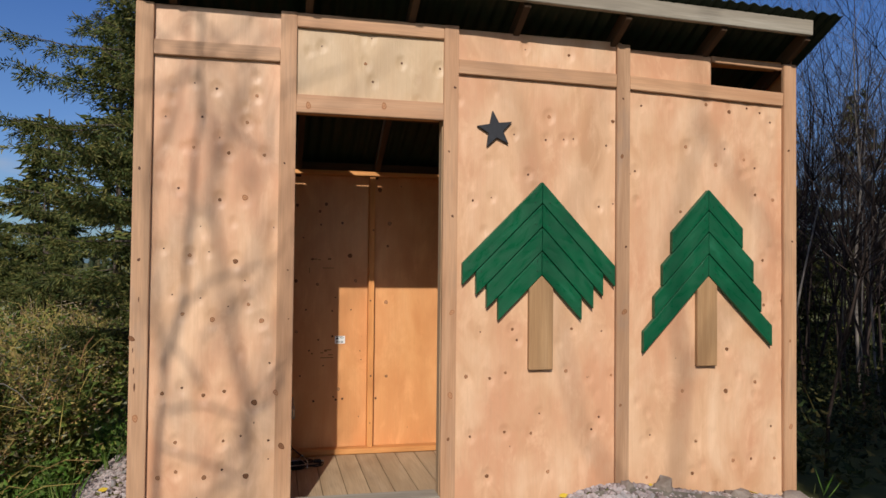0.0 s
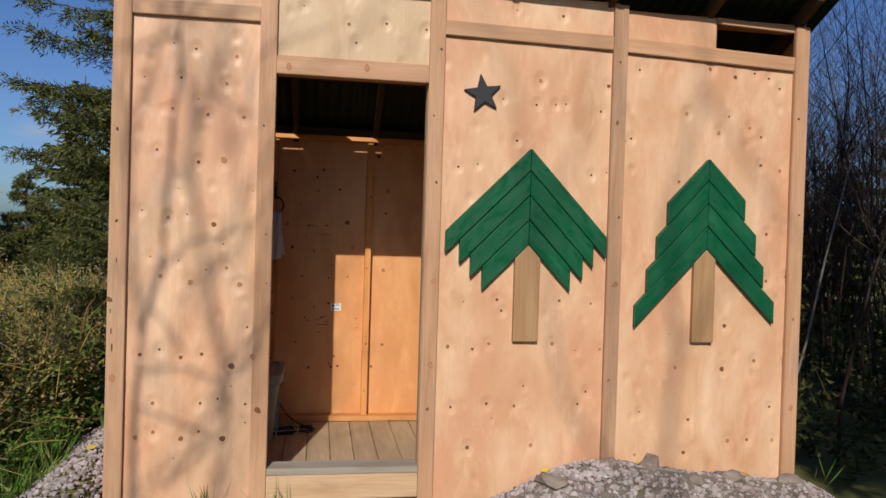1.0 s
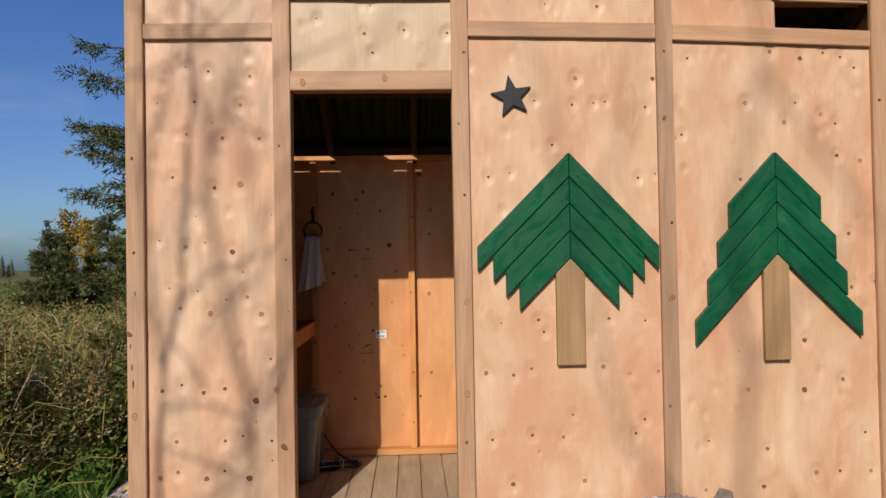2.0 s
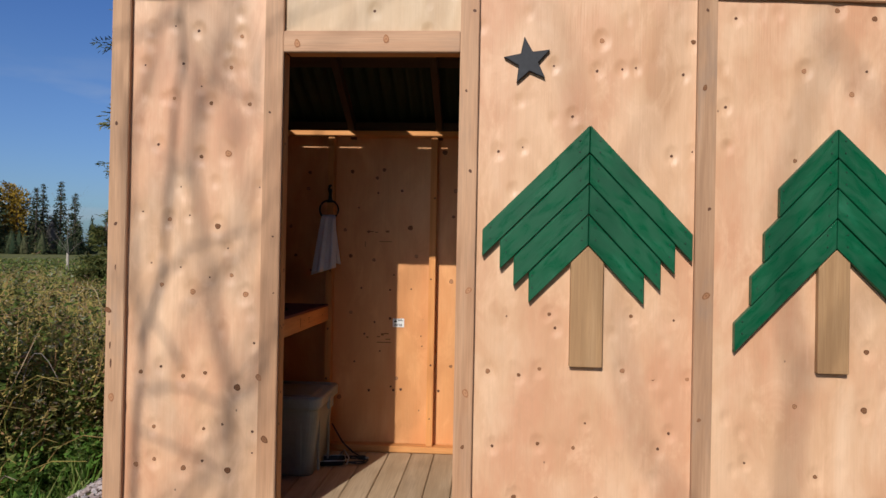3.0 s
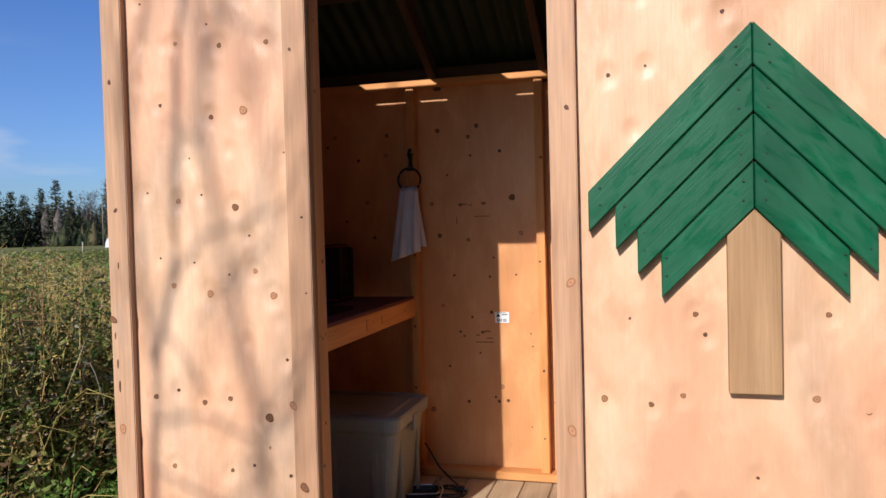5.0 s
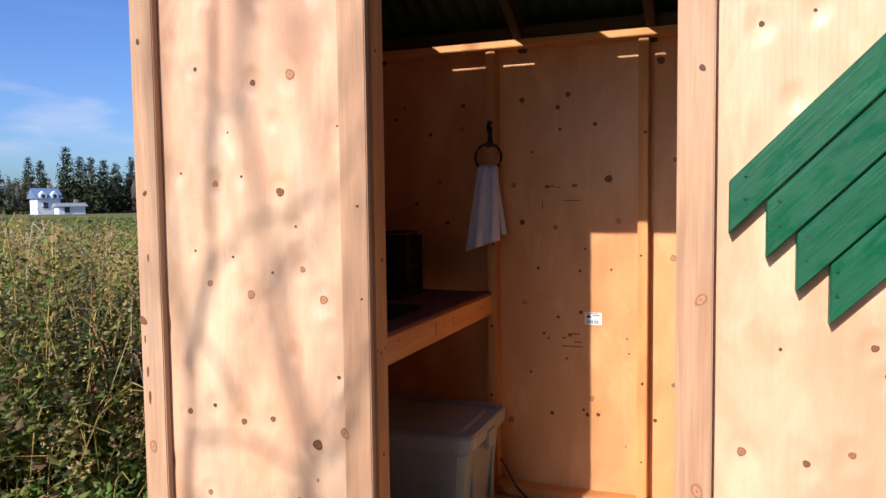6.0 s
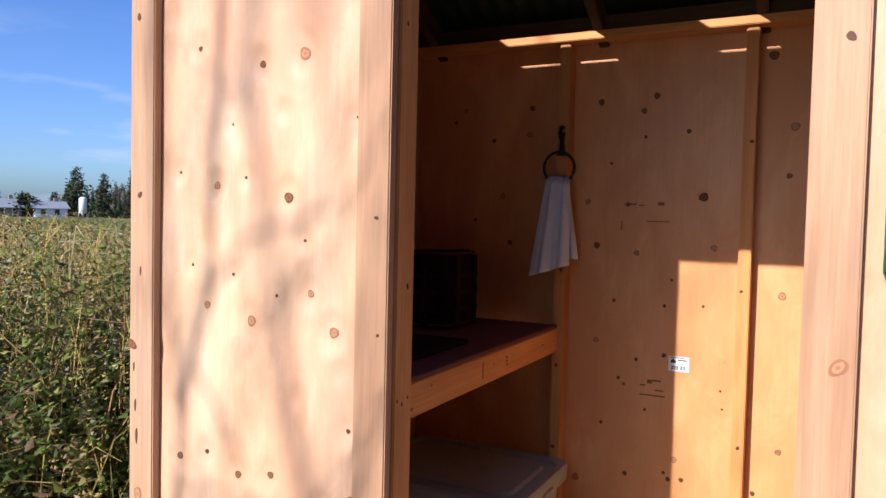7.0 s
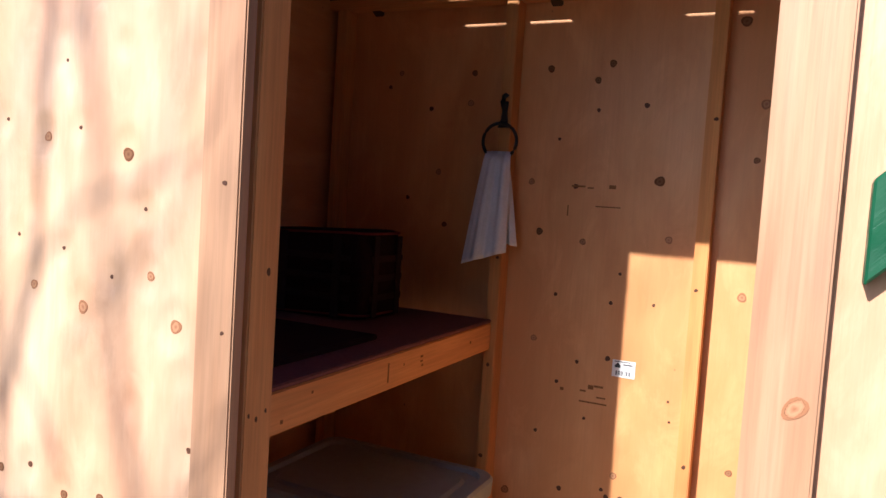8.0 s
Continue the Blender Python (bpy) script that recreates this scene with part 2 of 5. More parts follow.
GRASS = island_ramp("grass_blades", ((0.0, (0.08, 0.19, 0.025)), (0.6, (0.17, 0.29, 0.05)), (1.0, (0.30, 0.32, 0.10))), 0.5, 0.3, 0.35)
NEEDLES = island_ramp("spruce_needles", ((0.0, (0.045, 0.07, 0.018)), (0.6, (0.11, 0.13, 0.035)), (1.0, (0.23, 0.20, 0.06))), 0.6, 0.2, 0.15)
BARK = speckled("bark", (0.06, 0.045, 0.035), (0.14, 0.11, 0.09), 22, 0.9, 0.1, 0.6, 0, 0.006)
PALE_BARK = speckled("pale_bark", (0.14, 0.115, 0.095), (0.26, 0.23, 0.2), 22, 0.9, 0.1, 0.4, 0, 0.004)
# BARK at half tone: part of the thicket's shade is put into it.
SHADE_DARK_TWIG = speckled("shade_dark_twig", (0.03, 0.021, 0.017), (0.075, 0.054, 0.045), 22, 0.9, 0.1, 0.4, 0, 0.004)
FAR_WOOD = island_ramp("far_woods", ((0.0, (0.02, 0.035, 0.018)), (0.5, (0.042, 0.058, 0.028)), (0.85, (0.075, 0.078, 0.038)), (1.0, (0.13, 0.105, 0.055))), 0.85, 0.1)
GREY_TWIGS = island_ramp("far_bare_twigs", ((0.0, (0.08, 0.07, 0.06)), (1.0, (0.16, 0.14, 0.12))), 0.8, 0.1)
GOLD_LEAF = island_ramp("gold_leaves", ((0.0, (0.26, 0.15, 0.02)), (1.0, (0.42, 0.28, 0.04))), 0.7, 0.1)
TOTE_BODY = speckled("tote_plastic", (0.215, 0.245, 0.24), (0.28, 0.31, 0.30), 30, 0.42, 0.5, 0.05)
TOTE_LID = speckled("tote_lid_plastic", (0.25, 0.28, 0.275), (0.32, 0.35, 0.34), 30, 0.36, 0.5, 0.05)
CLOTH = speckled("white_cloth", (0.66, 0.66, 0.72), (0.78, 0.78, 0.82), 160, 0.95, 0.1, 0.4)
PURPLE = speckled("dull_purple_mat", (0.17, 0.06, 0.055), (0.24, 0.095, 0.085), 70, 0.8, 0.15, 0.3)
BAG_DARK = speckled("dark_red_fabric", (0.016, 0.007, 0.008), (0.036, 0.013, 0.014), 90, 0.9, 0.1, 0.4)
BAG_RED = speckled("red_piping", (0.16, 0.015, 0.015), (0.24, 0.03, 0.03), 90, 0.8, 0.2, 0.3)
BAG_GREY = speckled("dark_webbing", (0.03, 0.016, 0.016), (0.055, 0.03, 0.03), 90, 0.9, 0.1, 0.3)
PAPER = speckled("label_paper", (0.78, 0.78, 0.76), (0.84, 0.84, 0.82), 200, 0.7, 0.2, 0.02)
INK = speckled("ink", (0.03, 0.035, 0.035), (0.06, 0.065, 0.065), 200, 0.7, 0.2, 0.02)
PENCIL = speckled("stamp_ink", (0.19, 0.085, 0.035), (0.33, 0.16, 0.065), 60, 0.8, 0.1, 0.02)
WHITE_PLASTIC = speckled("greenhouse_film", (0.42, 0.44, 0.48), (0.62, 0.63, 0.66), 1.2, 0.5, 0.4, 0.3, 0, 0.05)
HOUSE_WALL = speckled("house_siding", (0.55, 0.6, 0.68), (0.68, 0.72, 0.78), 2.0, 0.7, 0.2, 0.1)
ROOF_BLUE = speckled("blue_roof", (0.10, 0.16, 0.27), (0.16, 0.22, 0.33), 2.0, 0.5, 0.3, 0.1)
ROOF_GREY = speckled("grey_roof", (0.2, 0.22, 0.25), (0.3, 0.32, 0.35), 2.0, 0.5, 0.3, 0.1)
SILO = speckled("silo_paint", (0.6, 0.6, 0.58), (0.72, 0.72, 0.7), 2.0, 0.5, 0.3, 0.1)
WINDOW = Mat("dark_glass", 0.05, spec=0.6).color((0.02, 0.025, 0.03)).m
YELLOW = speckled("yellow_leaf", (0.55, 0.38, 0.03), (0.68, 0.5, 0.06), 60, 0.6, 0.2, 0.1)
STEEL = speckled("galvanised_steel", (0.45, 0.45, 0.46), (0.6, 0.6, 0.6), 60, 0.35, 0.5, 0.05, 0.9)


def knot_mat():
    """A branch knot: dark bark ring round a reddish-brown heart; the disc has radius 1 in its own space."""
    k = Mat("knot", 0.7, spec=0.1)
    ln = k.n.new("ShaderNodeVectorMath")
    ln.operation = "LENGTH"
    flat = k.node("ShaderNodeMapping", Scale=(1, 1, 0))
    k.l.new(k.tc.outputs["Object"], flat.inputs[0])
    wob = k.noise(k.coords((1, 1, 1)), 2.2, 3.0)
    k.l.new(flat.outputs[0], ln.inputs[0])
    ad = k.n.new("ShaderNodeMath")
    ad.operation = "MULTIPLY_ADD"
    ad.inputs[1].default_value = 0.5
    k.l.new(wob, ad.inputs[0])
    k.l.new(ln.outputs["Value"], ad.inputs[2])
    c = k.ramp(ad.outputs[0], (0.28, (0.30, 0.13, 0.065)), (0.7, (0.48, 0.25, 0.13)), (0.95, (0.40, 0.19, 0.095)), (1.07, (0.05, 0.022, 0.012)), (1.27, (0.34, 0.155, 0.075)))
    dark = k.ramp(k.oi.outputs["Random"], (0.25, (0.45, 0.42, 0.4)), (0.7, (1, 1, 1)))
    k.color(k.mix(1.0, c, dark, "MULTIPLY"))
    return k.m


SCREW = speckled("dark_screw", (0.01, 0.035, 0.02), (0.02, 0.05, 0.03), 300, 0.5, 0.4, 0.1)
KNOT = knot_mat()
PIN_KNOT = speckled("pin_knot", (0.05, 0.02, 0.01), (0.17, 0.07, 0.035), 400, 0.6, 0.3, 0.1)

# ---- mesh helpers ----
def mesh_object(name, bm, material, parent=None, label="", smooth=False):
    me = bpy.data.meshes.new(name)
    bmesh.ops.recalc_face_normals(bm, faces=bm.faces)
    bm.to_mesh(me)
    bm.free()
    for m in material if isinstance(material, (list, tuple)) else [material]:
        me.materials.append(m)
    if smooth:
        me.polygons.foreach_set("use_smooth", [True] * len(me.polygons))
    ob = new(name, me)
    if parent:
        ob.parent = parent
    if label:
        tagged(ob, label)
    return ob


def part(name, bm, material, parent, label="", smooth=False):
    return mesh_object(name, bm, material, parent, label, smooth)


def empty(name, label, category, group="", kind="", at=(0, 0, 0)):
    ob = new(name)
    ob.location = at
    ob.empty_display_size = 0.1
    return tagged(ob, label, category, group, kind)


def seat_in(ob, parent):
    """Make ob a part of parent without moving it (parents stand unturned)."""
    ob.parent = parent
    ob.matrix_parent_inverse = Matrix.Translation(-Vector(parent.location))
    return ob


def prism_bm(outline, depth, bevel=0.0015):
    """A flat outline in XY, given thickness along +Z from 0 to depth."""
    bm = bmesh.new()
    f = bm.faces.new([bm.verts.new((x, y, 0)) for x, y in outline])
    up = bmesh.ops.extrude_face_region(bm, geom=[f])
    bmesh.ops.translate(bm, verts=[v for v in up["geom"] if isinstance(v, bmesh.types.BMVert)], vec=(0, 0, depth))
    if bevel:
        bmesh.ops.recalc_face_normals(bm, faces=bm.faces)
        bmesh.ops.bevel(bm, geom=bm.edges[:], offset=bevel, segments=1, affect="EDGES")
    return bm


def box_bm(sx, sy, sz, bevel=0.002, bm=None, at=(0, 0, 0)):
    own = bmesh.new()
    bmesh.ops.create_cube(own, size=1.0, matrix=Matrix.Diagonal((sx, sy, sz, 1)))
    if bevel:
        bmesh.ops.bevel(own, geom=own.edges[:], offset=bevel, segments=2, affect="EDGES")
    bmesh.ops.translate(own, verts=own.verts, vec=at)
    if bm is None:
        return own
    me = bpy.data.meshes.new("tmp")
    own.to_mesh(me)
    own.free()
    bm.from_mesh(me)
    bpy.data.meshes.remove(me)
    return bm


def plank(name, x0, x1, y0, y1, z0, z1, material, parent=None, label="", bevel=0.003, warp=0.0):
    """A board filling this box; its own X runs along its longest side, for the grain."""
    size = [x1 - x0, y1 - y0, z1 - z0]
    centre = Vector(((x0 + x1) / 2, (y0 + y1) / 2, (z0 + z1) / 2))
    long = size.index(max(size))
    turn = {0: Matrix.Identity(3), 1: Matrix(((0, -1, 0), (1, 0, 0), (0, 0, 1))), 2: Matrix(((0, 0, -1), (0, 1, 0), (1, 0, 0)))}[long]
    own = [abs(v) for v in turn.inverted() @ Vector(size)]
    bm = box_bm(*own, bevel=min(bevel, min(own) / 4))
    ob = mesh_object(name, bm, material)
    ob.matrix_world = Matrix.Translation(centre) @ turn.to_4x4()
    if parent:
        seat_in(ob, parent)
    if label:
        tagged(ob, label)
    return ob


def beam(name, p, q, wide, deep, material, parent=None, up=(0, 0, 1), label=""):
    """A board from p to q; deep along up, wide across."""
    p, q = Vector(p), Vector(q)
    x = (q - p).normalized()
    y = Vector(up).cross(x).normalized()
    z = x.cross(y)
    ob = mesh_object(name, box_bm((q - p).length, wide, deep, 0.003), material)
    m = Matrix((x, y, z)).transposed().to_4x4()
    m.translation = (p + q) / 2
    ob.matrix_world = m
    if parent:
        seat_in(ob, parent)
    if label:
        tagged(ob, label)
    return ob


def tube_data(path, radii, sides=6):
    """Vertices and faces of a tapered tube along a path."""
    pts = [Vector(p) for p in path]
    verts, faces = [], []
    for i, p in enumerate(pts):
        d = (pts[min(i + 1, len(pts) - 1)] - pts[max(i - 1, 0)]).normalized()
        a = d.cross(Vector((0.3, 0.2, 0.93))) if abs(d.z) < 0.9 else d.cross(Vector((1, 0.1, 0)))
        a.normalize()
        b = d.cross(a)
        for s in range(sides):
            w = 2 * math.pi * s / sides
            verts.append(p + radii[i] * (math.cos(w) * a + math.sin(w) * b))
    for i in range(len(pts) - 1):
        for s in range(sides):
            t = (s + 1) % sides
            faces.append((i * sides + s, i * sides + t, (i + 1) * sides + t, (i + 1) * sides + s))
    faces.append(tuple(range(sides - 1, -1, -1)))
    faces.append(tuple((len(pts) - 1) * sides + s for s in range(sides)))
    return verts, faces


def tubes_object(name, tubes, material, parent=None, label="", smooth=True):
    verts, faces = [], []
    for path, radii, sides in tubes:
        v, f = tube_data(path, radii, sides)
        n = len(verts)
        verts += [tuple(p) for p in v]
        faces += [tuple(i + n for i in q) for q in f]
    me = bpy.data.meshes.new(name)
    me.from_pydata(verts, [], faces)
    me.materials.append(material)
    if smooth:
        me.polygons.foreach_set("use_smooth", [True] * len(me.polygons))
    ob = new(name, me)
    if parent:
        ob.parent = parent
    if label:
        tagged(ob, label)
    return ob


def leaves_object(name, base, way, side, length, width, material, parent=None, fold=0.15, label="", kind=""):
    """Many lance-shaped leaves as one mesh: base points, directions, side vectors (N x 3), lengths and widths (N)."""
    n = len(base)
    way = way / np.linalg.norm(way, axis=1, keepdims=True)
    side = side - way * (side * way).sum(1, keepdims=True)
    side = side / np.maximum(np.linalg.norm(side, axis=1, keepdims=True), 1e-6)
    nor = np.cross(way, side)
    L, W = length[:, None], width[:, None]
    mid = base + way * L * 0.45
    v = np.stack([base, mid + side * W * 0.5 + nor * W * fold, base + way * L - nor * W * 0.4, mid - side * W * 0.5 + nor * W * fold], 1).reshape(-1, 3)
    k = np.arange(n) * 4
    tri = np.stack([np.stack([k, k + 1, k + 2], 1), np.stack([k, k + 2, k + 3], 1)], 1).reshape(-1, 3)
    me = bpy.data.meshes.new(name)
    me.vertices.add(len(v))
    me.vertices.foreach_set("co", v.ravel())
    me.loops.add(len(tri) * 3)
    me.loops.foreach_set("vertex_index", tri.ravel())
    me.polygons.add(len(tri))
    me.polygons.foreach_set("loop_start", np.arange(len(tri)) * 3)
    me.update(calc_edges=True)
    me.materials.append(material)
    ob = new(name, me)
    if parent:
        ob.parent = parent
    return tagged(ob, label, kind=kind)


rng = np.random.default_rng(7)


def unit(n):
    v = rng.normal(size=(n, 3))
    return v / np.linalg.norm(v, axis=1, keepdims=True)

# ---- the shed: walls ----
FRONT = -0.028           # front face of the battens; the plywood's face is y = 0
BACK = 1.37              # inner face of the back wall
FLOOR = -0.09
LEFT, RIGHT = -0.785, 2.986


def roof_z(x, y):
    """Underside of the roofing."""
    return 2.63 - 0.50 * y - 0.025 * max(0.0, x - 0.6)


wall_front = empty("wall_front", "sunlit plywood shed front with pine battens", "wall", kind="structure")
KNOTS_LEFT_UPPER = ((-0.606, 2.128, 8), (-0.504, 2.143, 5), (-0.397, 2.121, 8), (-0.198, 2.096, 11), (-0.641, 1.966, 5), (-0.465, 1.973, 8), (-0.244, 1.956, 11), (-0.379, 1.871, 5), (-0.504, 1.816, 9), (-0.333, 1.795, 11), (-0.156, 1.791, 11), (-0.573, 1.607, 8), (-0.373, 1.554, 11), (-0.249, 1.569, 19), (-0.464, 1.417, 4), (-0.103, 1.419, 4), (-0.637, 1.303, 5), (-0.513, 1.270, 12), (-0.291, 1.242, 16), (-0.421, 1.289, 5), (-0.242, 1.144, 5))
KNOTS_LEFT_LOWER = ((-0.223, 1.023, 11), (-0.458, 1.055, 5), (-0.593, 1.072, 5), (-0.543, 0.975, 12), (-0.399, 0.946, 16), (-0.157, 0.939, 16), (-0.323, 1.012, 5), (-0.539, 0.606, 8), (-0.632, 0.580, 12), (-0.436, 0.566, 12), (-0.335, 0.583, 11), (-0.187, 0.522, 19), (-0.114, 0.722, 7), (-0.566, 0.335, 11), (-0.336, 0.333, 9), (-0.251, 0.355, 7), (-0.114, 0.327, 8), (-0.113, 0.232, 5), (-0.561, 0.189, 11), (-0.426, 0.154, 15), (-0.340, 0.189, 8), (-0.223, 0.151, 18), (-0.645, 0.163, 14))
KNOTS_OVER_DOOR = ((0.360, 2.303, 11), (0.400, 2.209, 8), (0.555, 2.320, 8), (0.129, 2.379, 5), (0.767, 2.305, 8), (0.391, 2.442, 5))
KNOTS_TREE_PANEL = ((1.256, 2.448, 5), (1.517, 2.435, 10), (0.959, 1.591, 8), (1.065, 1.610, 5), (1.278, 1.746, 8), (1.194, 1.967, 6), (1.489, 1.953, 6), (1.547, 1.959, 6), (1.400, 2.077, 13), (1.381, 1.945, 8), (1.790, 2.072, 13), (1.749, 1.930, 8), (1.705, 1.578, 8), (1.793, 1.597, 5), (1.008, 0.870, 5), (1.193, 0.883, 10), (1.219, 0.824, 8), (1.544, 0.883, 10), (1.726, 0.869, 6), (1.355, 0.414, 6), (1.712, 0.382, 8), (0.955, 0.302, 8), (1.306, 0.306, 10), (1.667, 0.314, 8), (1.152, 0.319, 10), (0.930, 0.628, 13), (1.065, 0.615, 10), (1.155, 0.644, 10), (1.511, 0.646, 13), (1.641, 0.617, 13), (1.787, 0.617, 10), (1.053, 0.083, 13), (1.407, 0.089, 13))
KNOTS_VENT_PANEL = ((1.968, 2.174, 8), (2.390, 2.206, 13), (2.545, 2.171, 14), (2.664, 2.199, 8), (2.753, 2.176, 8), (2.824, 2.122, 8), (2.256, 1.947, 13), (2.515, 1.946, 7), (2.645, 1.887, 11), (2.718, 1.839, 8), (2.455, 1.848, 14), (1.930, 1.791, 8), (2.722, 1.678, 11), (2.843, 1.651, 13), (2.224, 1.563, 11), (2.773, 1.284, 11), (2.901, 1.042, 10), (2.780, 1.015, 11), (2.531, 0.754, 14), (2.722, 0.555, 13), (2.917, 0.540, 11), (2.238, 0.515, 13), (2.524, 0.507, 17), (2.032, 0.267, 6), (2.327, 0.219, 11), (2.305, 0.033, 13), (2.574, 0.095, 14), (2.695, 0.099, 10), (2.854, 0.095, 11), (2.830, 0.288, 8), (2.012, 0.025, 11))
KNOTS_BATTENS = ((-0.748, 1.245, 8), (-0.751, 0.467, 16), (-0.774, 0.857, 14), (-0.754, 1.696, 8), (-0.049, 0.302, 16), (-0.081, 0.575, 14), (0.835, 0.534, 16), (0.840, 0.980, 14), (1.852, 0.979, 16), (1.834, 1.868, 11), (0.062, 2.056, 16), (0.458, 2.076, 16), (2.945, 0.287, 14))
KNOTS_BACK = ((0.055, 1.647, 11), (0.257, 1.660, 11), (0.213, 1.608, 10), (0.372, 1.529, 8), (0.429, 1.297, 15), (0.015, 1.278, 10), (0.166, 1.269, 8), (0.054, 1.115, 11), (0.202, 1.092, 10), (0.470, 1.119, 11), (0.692, 0.966, 13), (0.061, 0.759, 10), (0.213, 0.701, 6), (0.150, 0.626, 6), (0.312, 0.726, 8), (0.359, 0.352, 11), (-0.003, 0.225, 13), (0.185, 0.272, 8), (0.324, 0.299, 6), (0.341, 0.278, 8), (0.387, 0.283, 8), (0.699, 0.436, 10), (0.624, 0.280, 8), (0.508, 0.620, 4), (0.516, 0.557, 4), (0.125, 0.913, 6), (0.308, 0.905, 6), (0.638, 1.773, 15), (-0.225, 1.536, 11), (-0.217, 1.638, 10), (-0.333, 1.296, 10), (-0.376, 1.516, 8), (0.222, 1.514, 6), (0.711, 1.533, 14), (0.699, 1.37, 9), (0.441, 0.913, 5), (-0.504, 1.642, 9), (-0.547, 1.593, 7), (-0.298, 1.113, 9), (0.1, 1.42, 5), (0.33, 1.0, 5), (0.09, 0.45, 6), (0.25, 0.52, 5), (-0.45, 1.2, 7), (-0.2, 1.02, 6))


def plywood_panel(x0, x1, z0, z1, material, rows, label="", seed=1):
    """A sheet whose face dips round its knots and bellies a little between the nails; its own X runs up the wall."""
    r = np.random.default_rng(seed)
    step = 0.009
    nx, nz = int((x1 - x0) / step) + 1, int((z1 - z0) / step) + 1
    X, Z = np.meshgrid(np.linspace(x0, x1, nx), np.linspace(z0, z1, nz))
    Y = 0.0016 * np.sin(X * 9.1 + seed) * np.sin(Z * 5.3 + 2 * seed) - 0.0016 + 0.0008 * np.sin(X * 23 + Z * 11 + seed)
    Y = np.minimum(Y, 0)
    spots = [(x, z, k / 1000, 0.0036) for x, z, k in rows]
    spots += [(r.uniform(x0, x1), r.uniform(z0, z1), 0.003, r.uniform(0.0008, 0.003)) for _ in range(int(16 * (x1 - x0) * (z1 - z0)))]
    for x, z, k, deep in spots:
        m = (np.abs(X - x) < 0.07) & (np.abs(Z - z) < 0.09)
        d = np.hypot(X[m] - x, (Z[m] - z) * 0.75)
        u = np.clip((d - k * 1.15) / 0.03, 0, 1)
        f = 1 - u * u * (3 - 2 * u)
        Y[m] = np.where(f > 0, Y[m] * (1 - f) + deep * f, Y[m])
    cx, cz = (x0 + x1) / 2, (z0 + z1) / 2
    front = np.stack([Z - cz, Y, cx - X], -1).reshape(-1, 3)
    back = np.array([(a - cz, 0.012, cx - b) for a in (z0, z1) for b in (x0, x1)])
    idx = np.arange(nx * nz).reshape(nz, nx)
    faces = np.stack([idx[:-1, :-1], idx[:-1, 1:], idx[1:, 1:], idx[1:, :-1]], -1).reshape(-1, 4).tolist()
    b = nx * nz
    faces += [[b, b + 2, b + 3, b + 1], list(idx[0, ::-1]) + [b, b + 1], list(idx[-1]) + [b + 3, b + 2], list(idx[:, 0]) + [b + 2, b], list(idx[::-1, -1]) + [b + 1, b + 3]]
    me = bpy.data.meshes.new("plywood_panel")
    me.from_pydata(np.concatenate([front, back]).tolist(), [], [[int(q) for q in f] for f in faces])
    me.materials.append(material)
    me.polygons.foreach_set("use_smooth", [True] * (len(faces) - 5) + [False] * 5)
    ob = new("plywood_panel", me)
    ob.matrix_world = Matrix(((0, 0, -1, cx), (0, 1, 0, 0), (1, 0, 0, cz), (0, 0, 0, 1)))
    seat_in(ob, wall_front)
    return tagged(ob, label)


panel_left = plywood_panel(-0.772, -0.02, -0.24, 2.53, PLY, KNOTS_LEFT_UPPER + KNOTS_LEFT_LOWER, seed=3)
panel_over = plywood_panel(0.0, 0.80, 2.03, 2.545, PLY_PALE, KNOTS_OVER_DOOR, "paler plywood over the doorway", 4)
panel_tree = plywood_panel(0.80, 1.842, -0.24, 2.53, PLY, KNOTS_TREE_PANEL, seed=5)
panel_vent = plywood_panel(1.845, 2.975, -0.24, 2.30, PLY, KNOTS_VENT_PANEL, seed=6)
panel_strip = plywood_panel(1.845, 2.419, 2.302, 2.495, PLY, (), seed=7)
for name, x0, x1, z0, z1 in (("corner_batten", LEFT, -0.70, -0.25, 2.53), ("batten", -0.083, 0.0, -0.25, 2.54), ("batten", 0.785, 0.866, -0.25, 2.54),
                             ("batten", 1.803, 1.884, -0.25, 2.515), ("corner_batten", 2.899, RIGHT, -0.10, 2.478)):
    plank(name, x0, x1, FRONT, -0.001, z0, z1, PINE_GREY if name == "corner_batten" and x0 < 0 or 1.8 < x0 < 1.9 else PINE, wall_front)
for x0, x1, za, zb, h in ((-0.699, -0.084, 2.309, 2.313, 0.075), (0.001, 0.784, 2.502, 2.499, 0.072), (0.867, 1.802, 2.32, 2.304, 0.077), (1.885, 2.898, 2.299, 2.262, 0.079)):
    beam("crosspiece", (x0, FRONT / 2 + 0.001, za), (x1, FRONT / 2 + 0.001, zb), -FRONT - 0.006, h, PINE, wall_front)
beam("crosspiece", (0.001, FRONT / 2, 2.066), (0.784, FRONT / 2, 2.066), -FRONT - 0.001, 0.094, PINE, wall_front)
beam("vent_rail", (2.42, 0.004, 2.478), (2.898, 0.004, 2.462), 0.03, 0.036, PINE, wall_front)
# framing behind the plywood
for x in (-0.04, 0.785):
    plank("door_stud", x, x + 0.038, 0.013, 0.088, FLOOR, 2.03, PINE_IN if x < 0 else SILL_WOOD, wall_front)
for x in (-0.76, 1.82, 2.93):
    plank("stud", x, x + 0.038, 0.013, 0.101, FLOOR, roof_z(x, 0.1) - 0.2, PINE_IN, wall_front)
plank("door_header", 0.0, 0.785, 0.013, 0.101, 2.03, 2.068, PINE_IN, wall_front)
plank("top_plate", -0.77, 2.97, 0.013, 0.101, 2.462, 2.498, PINE_IN, wall_front)
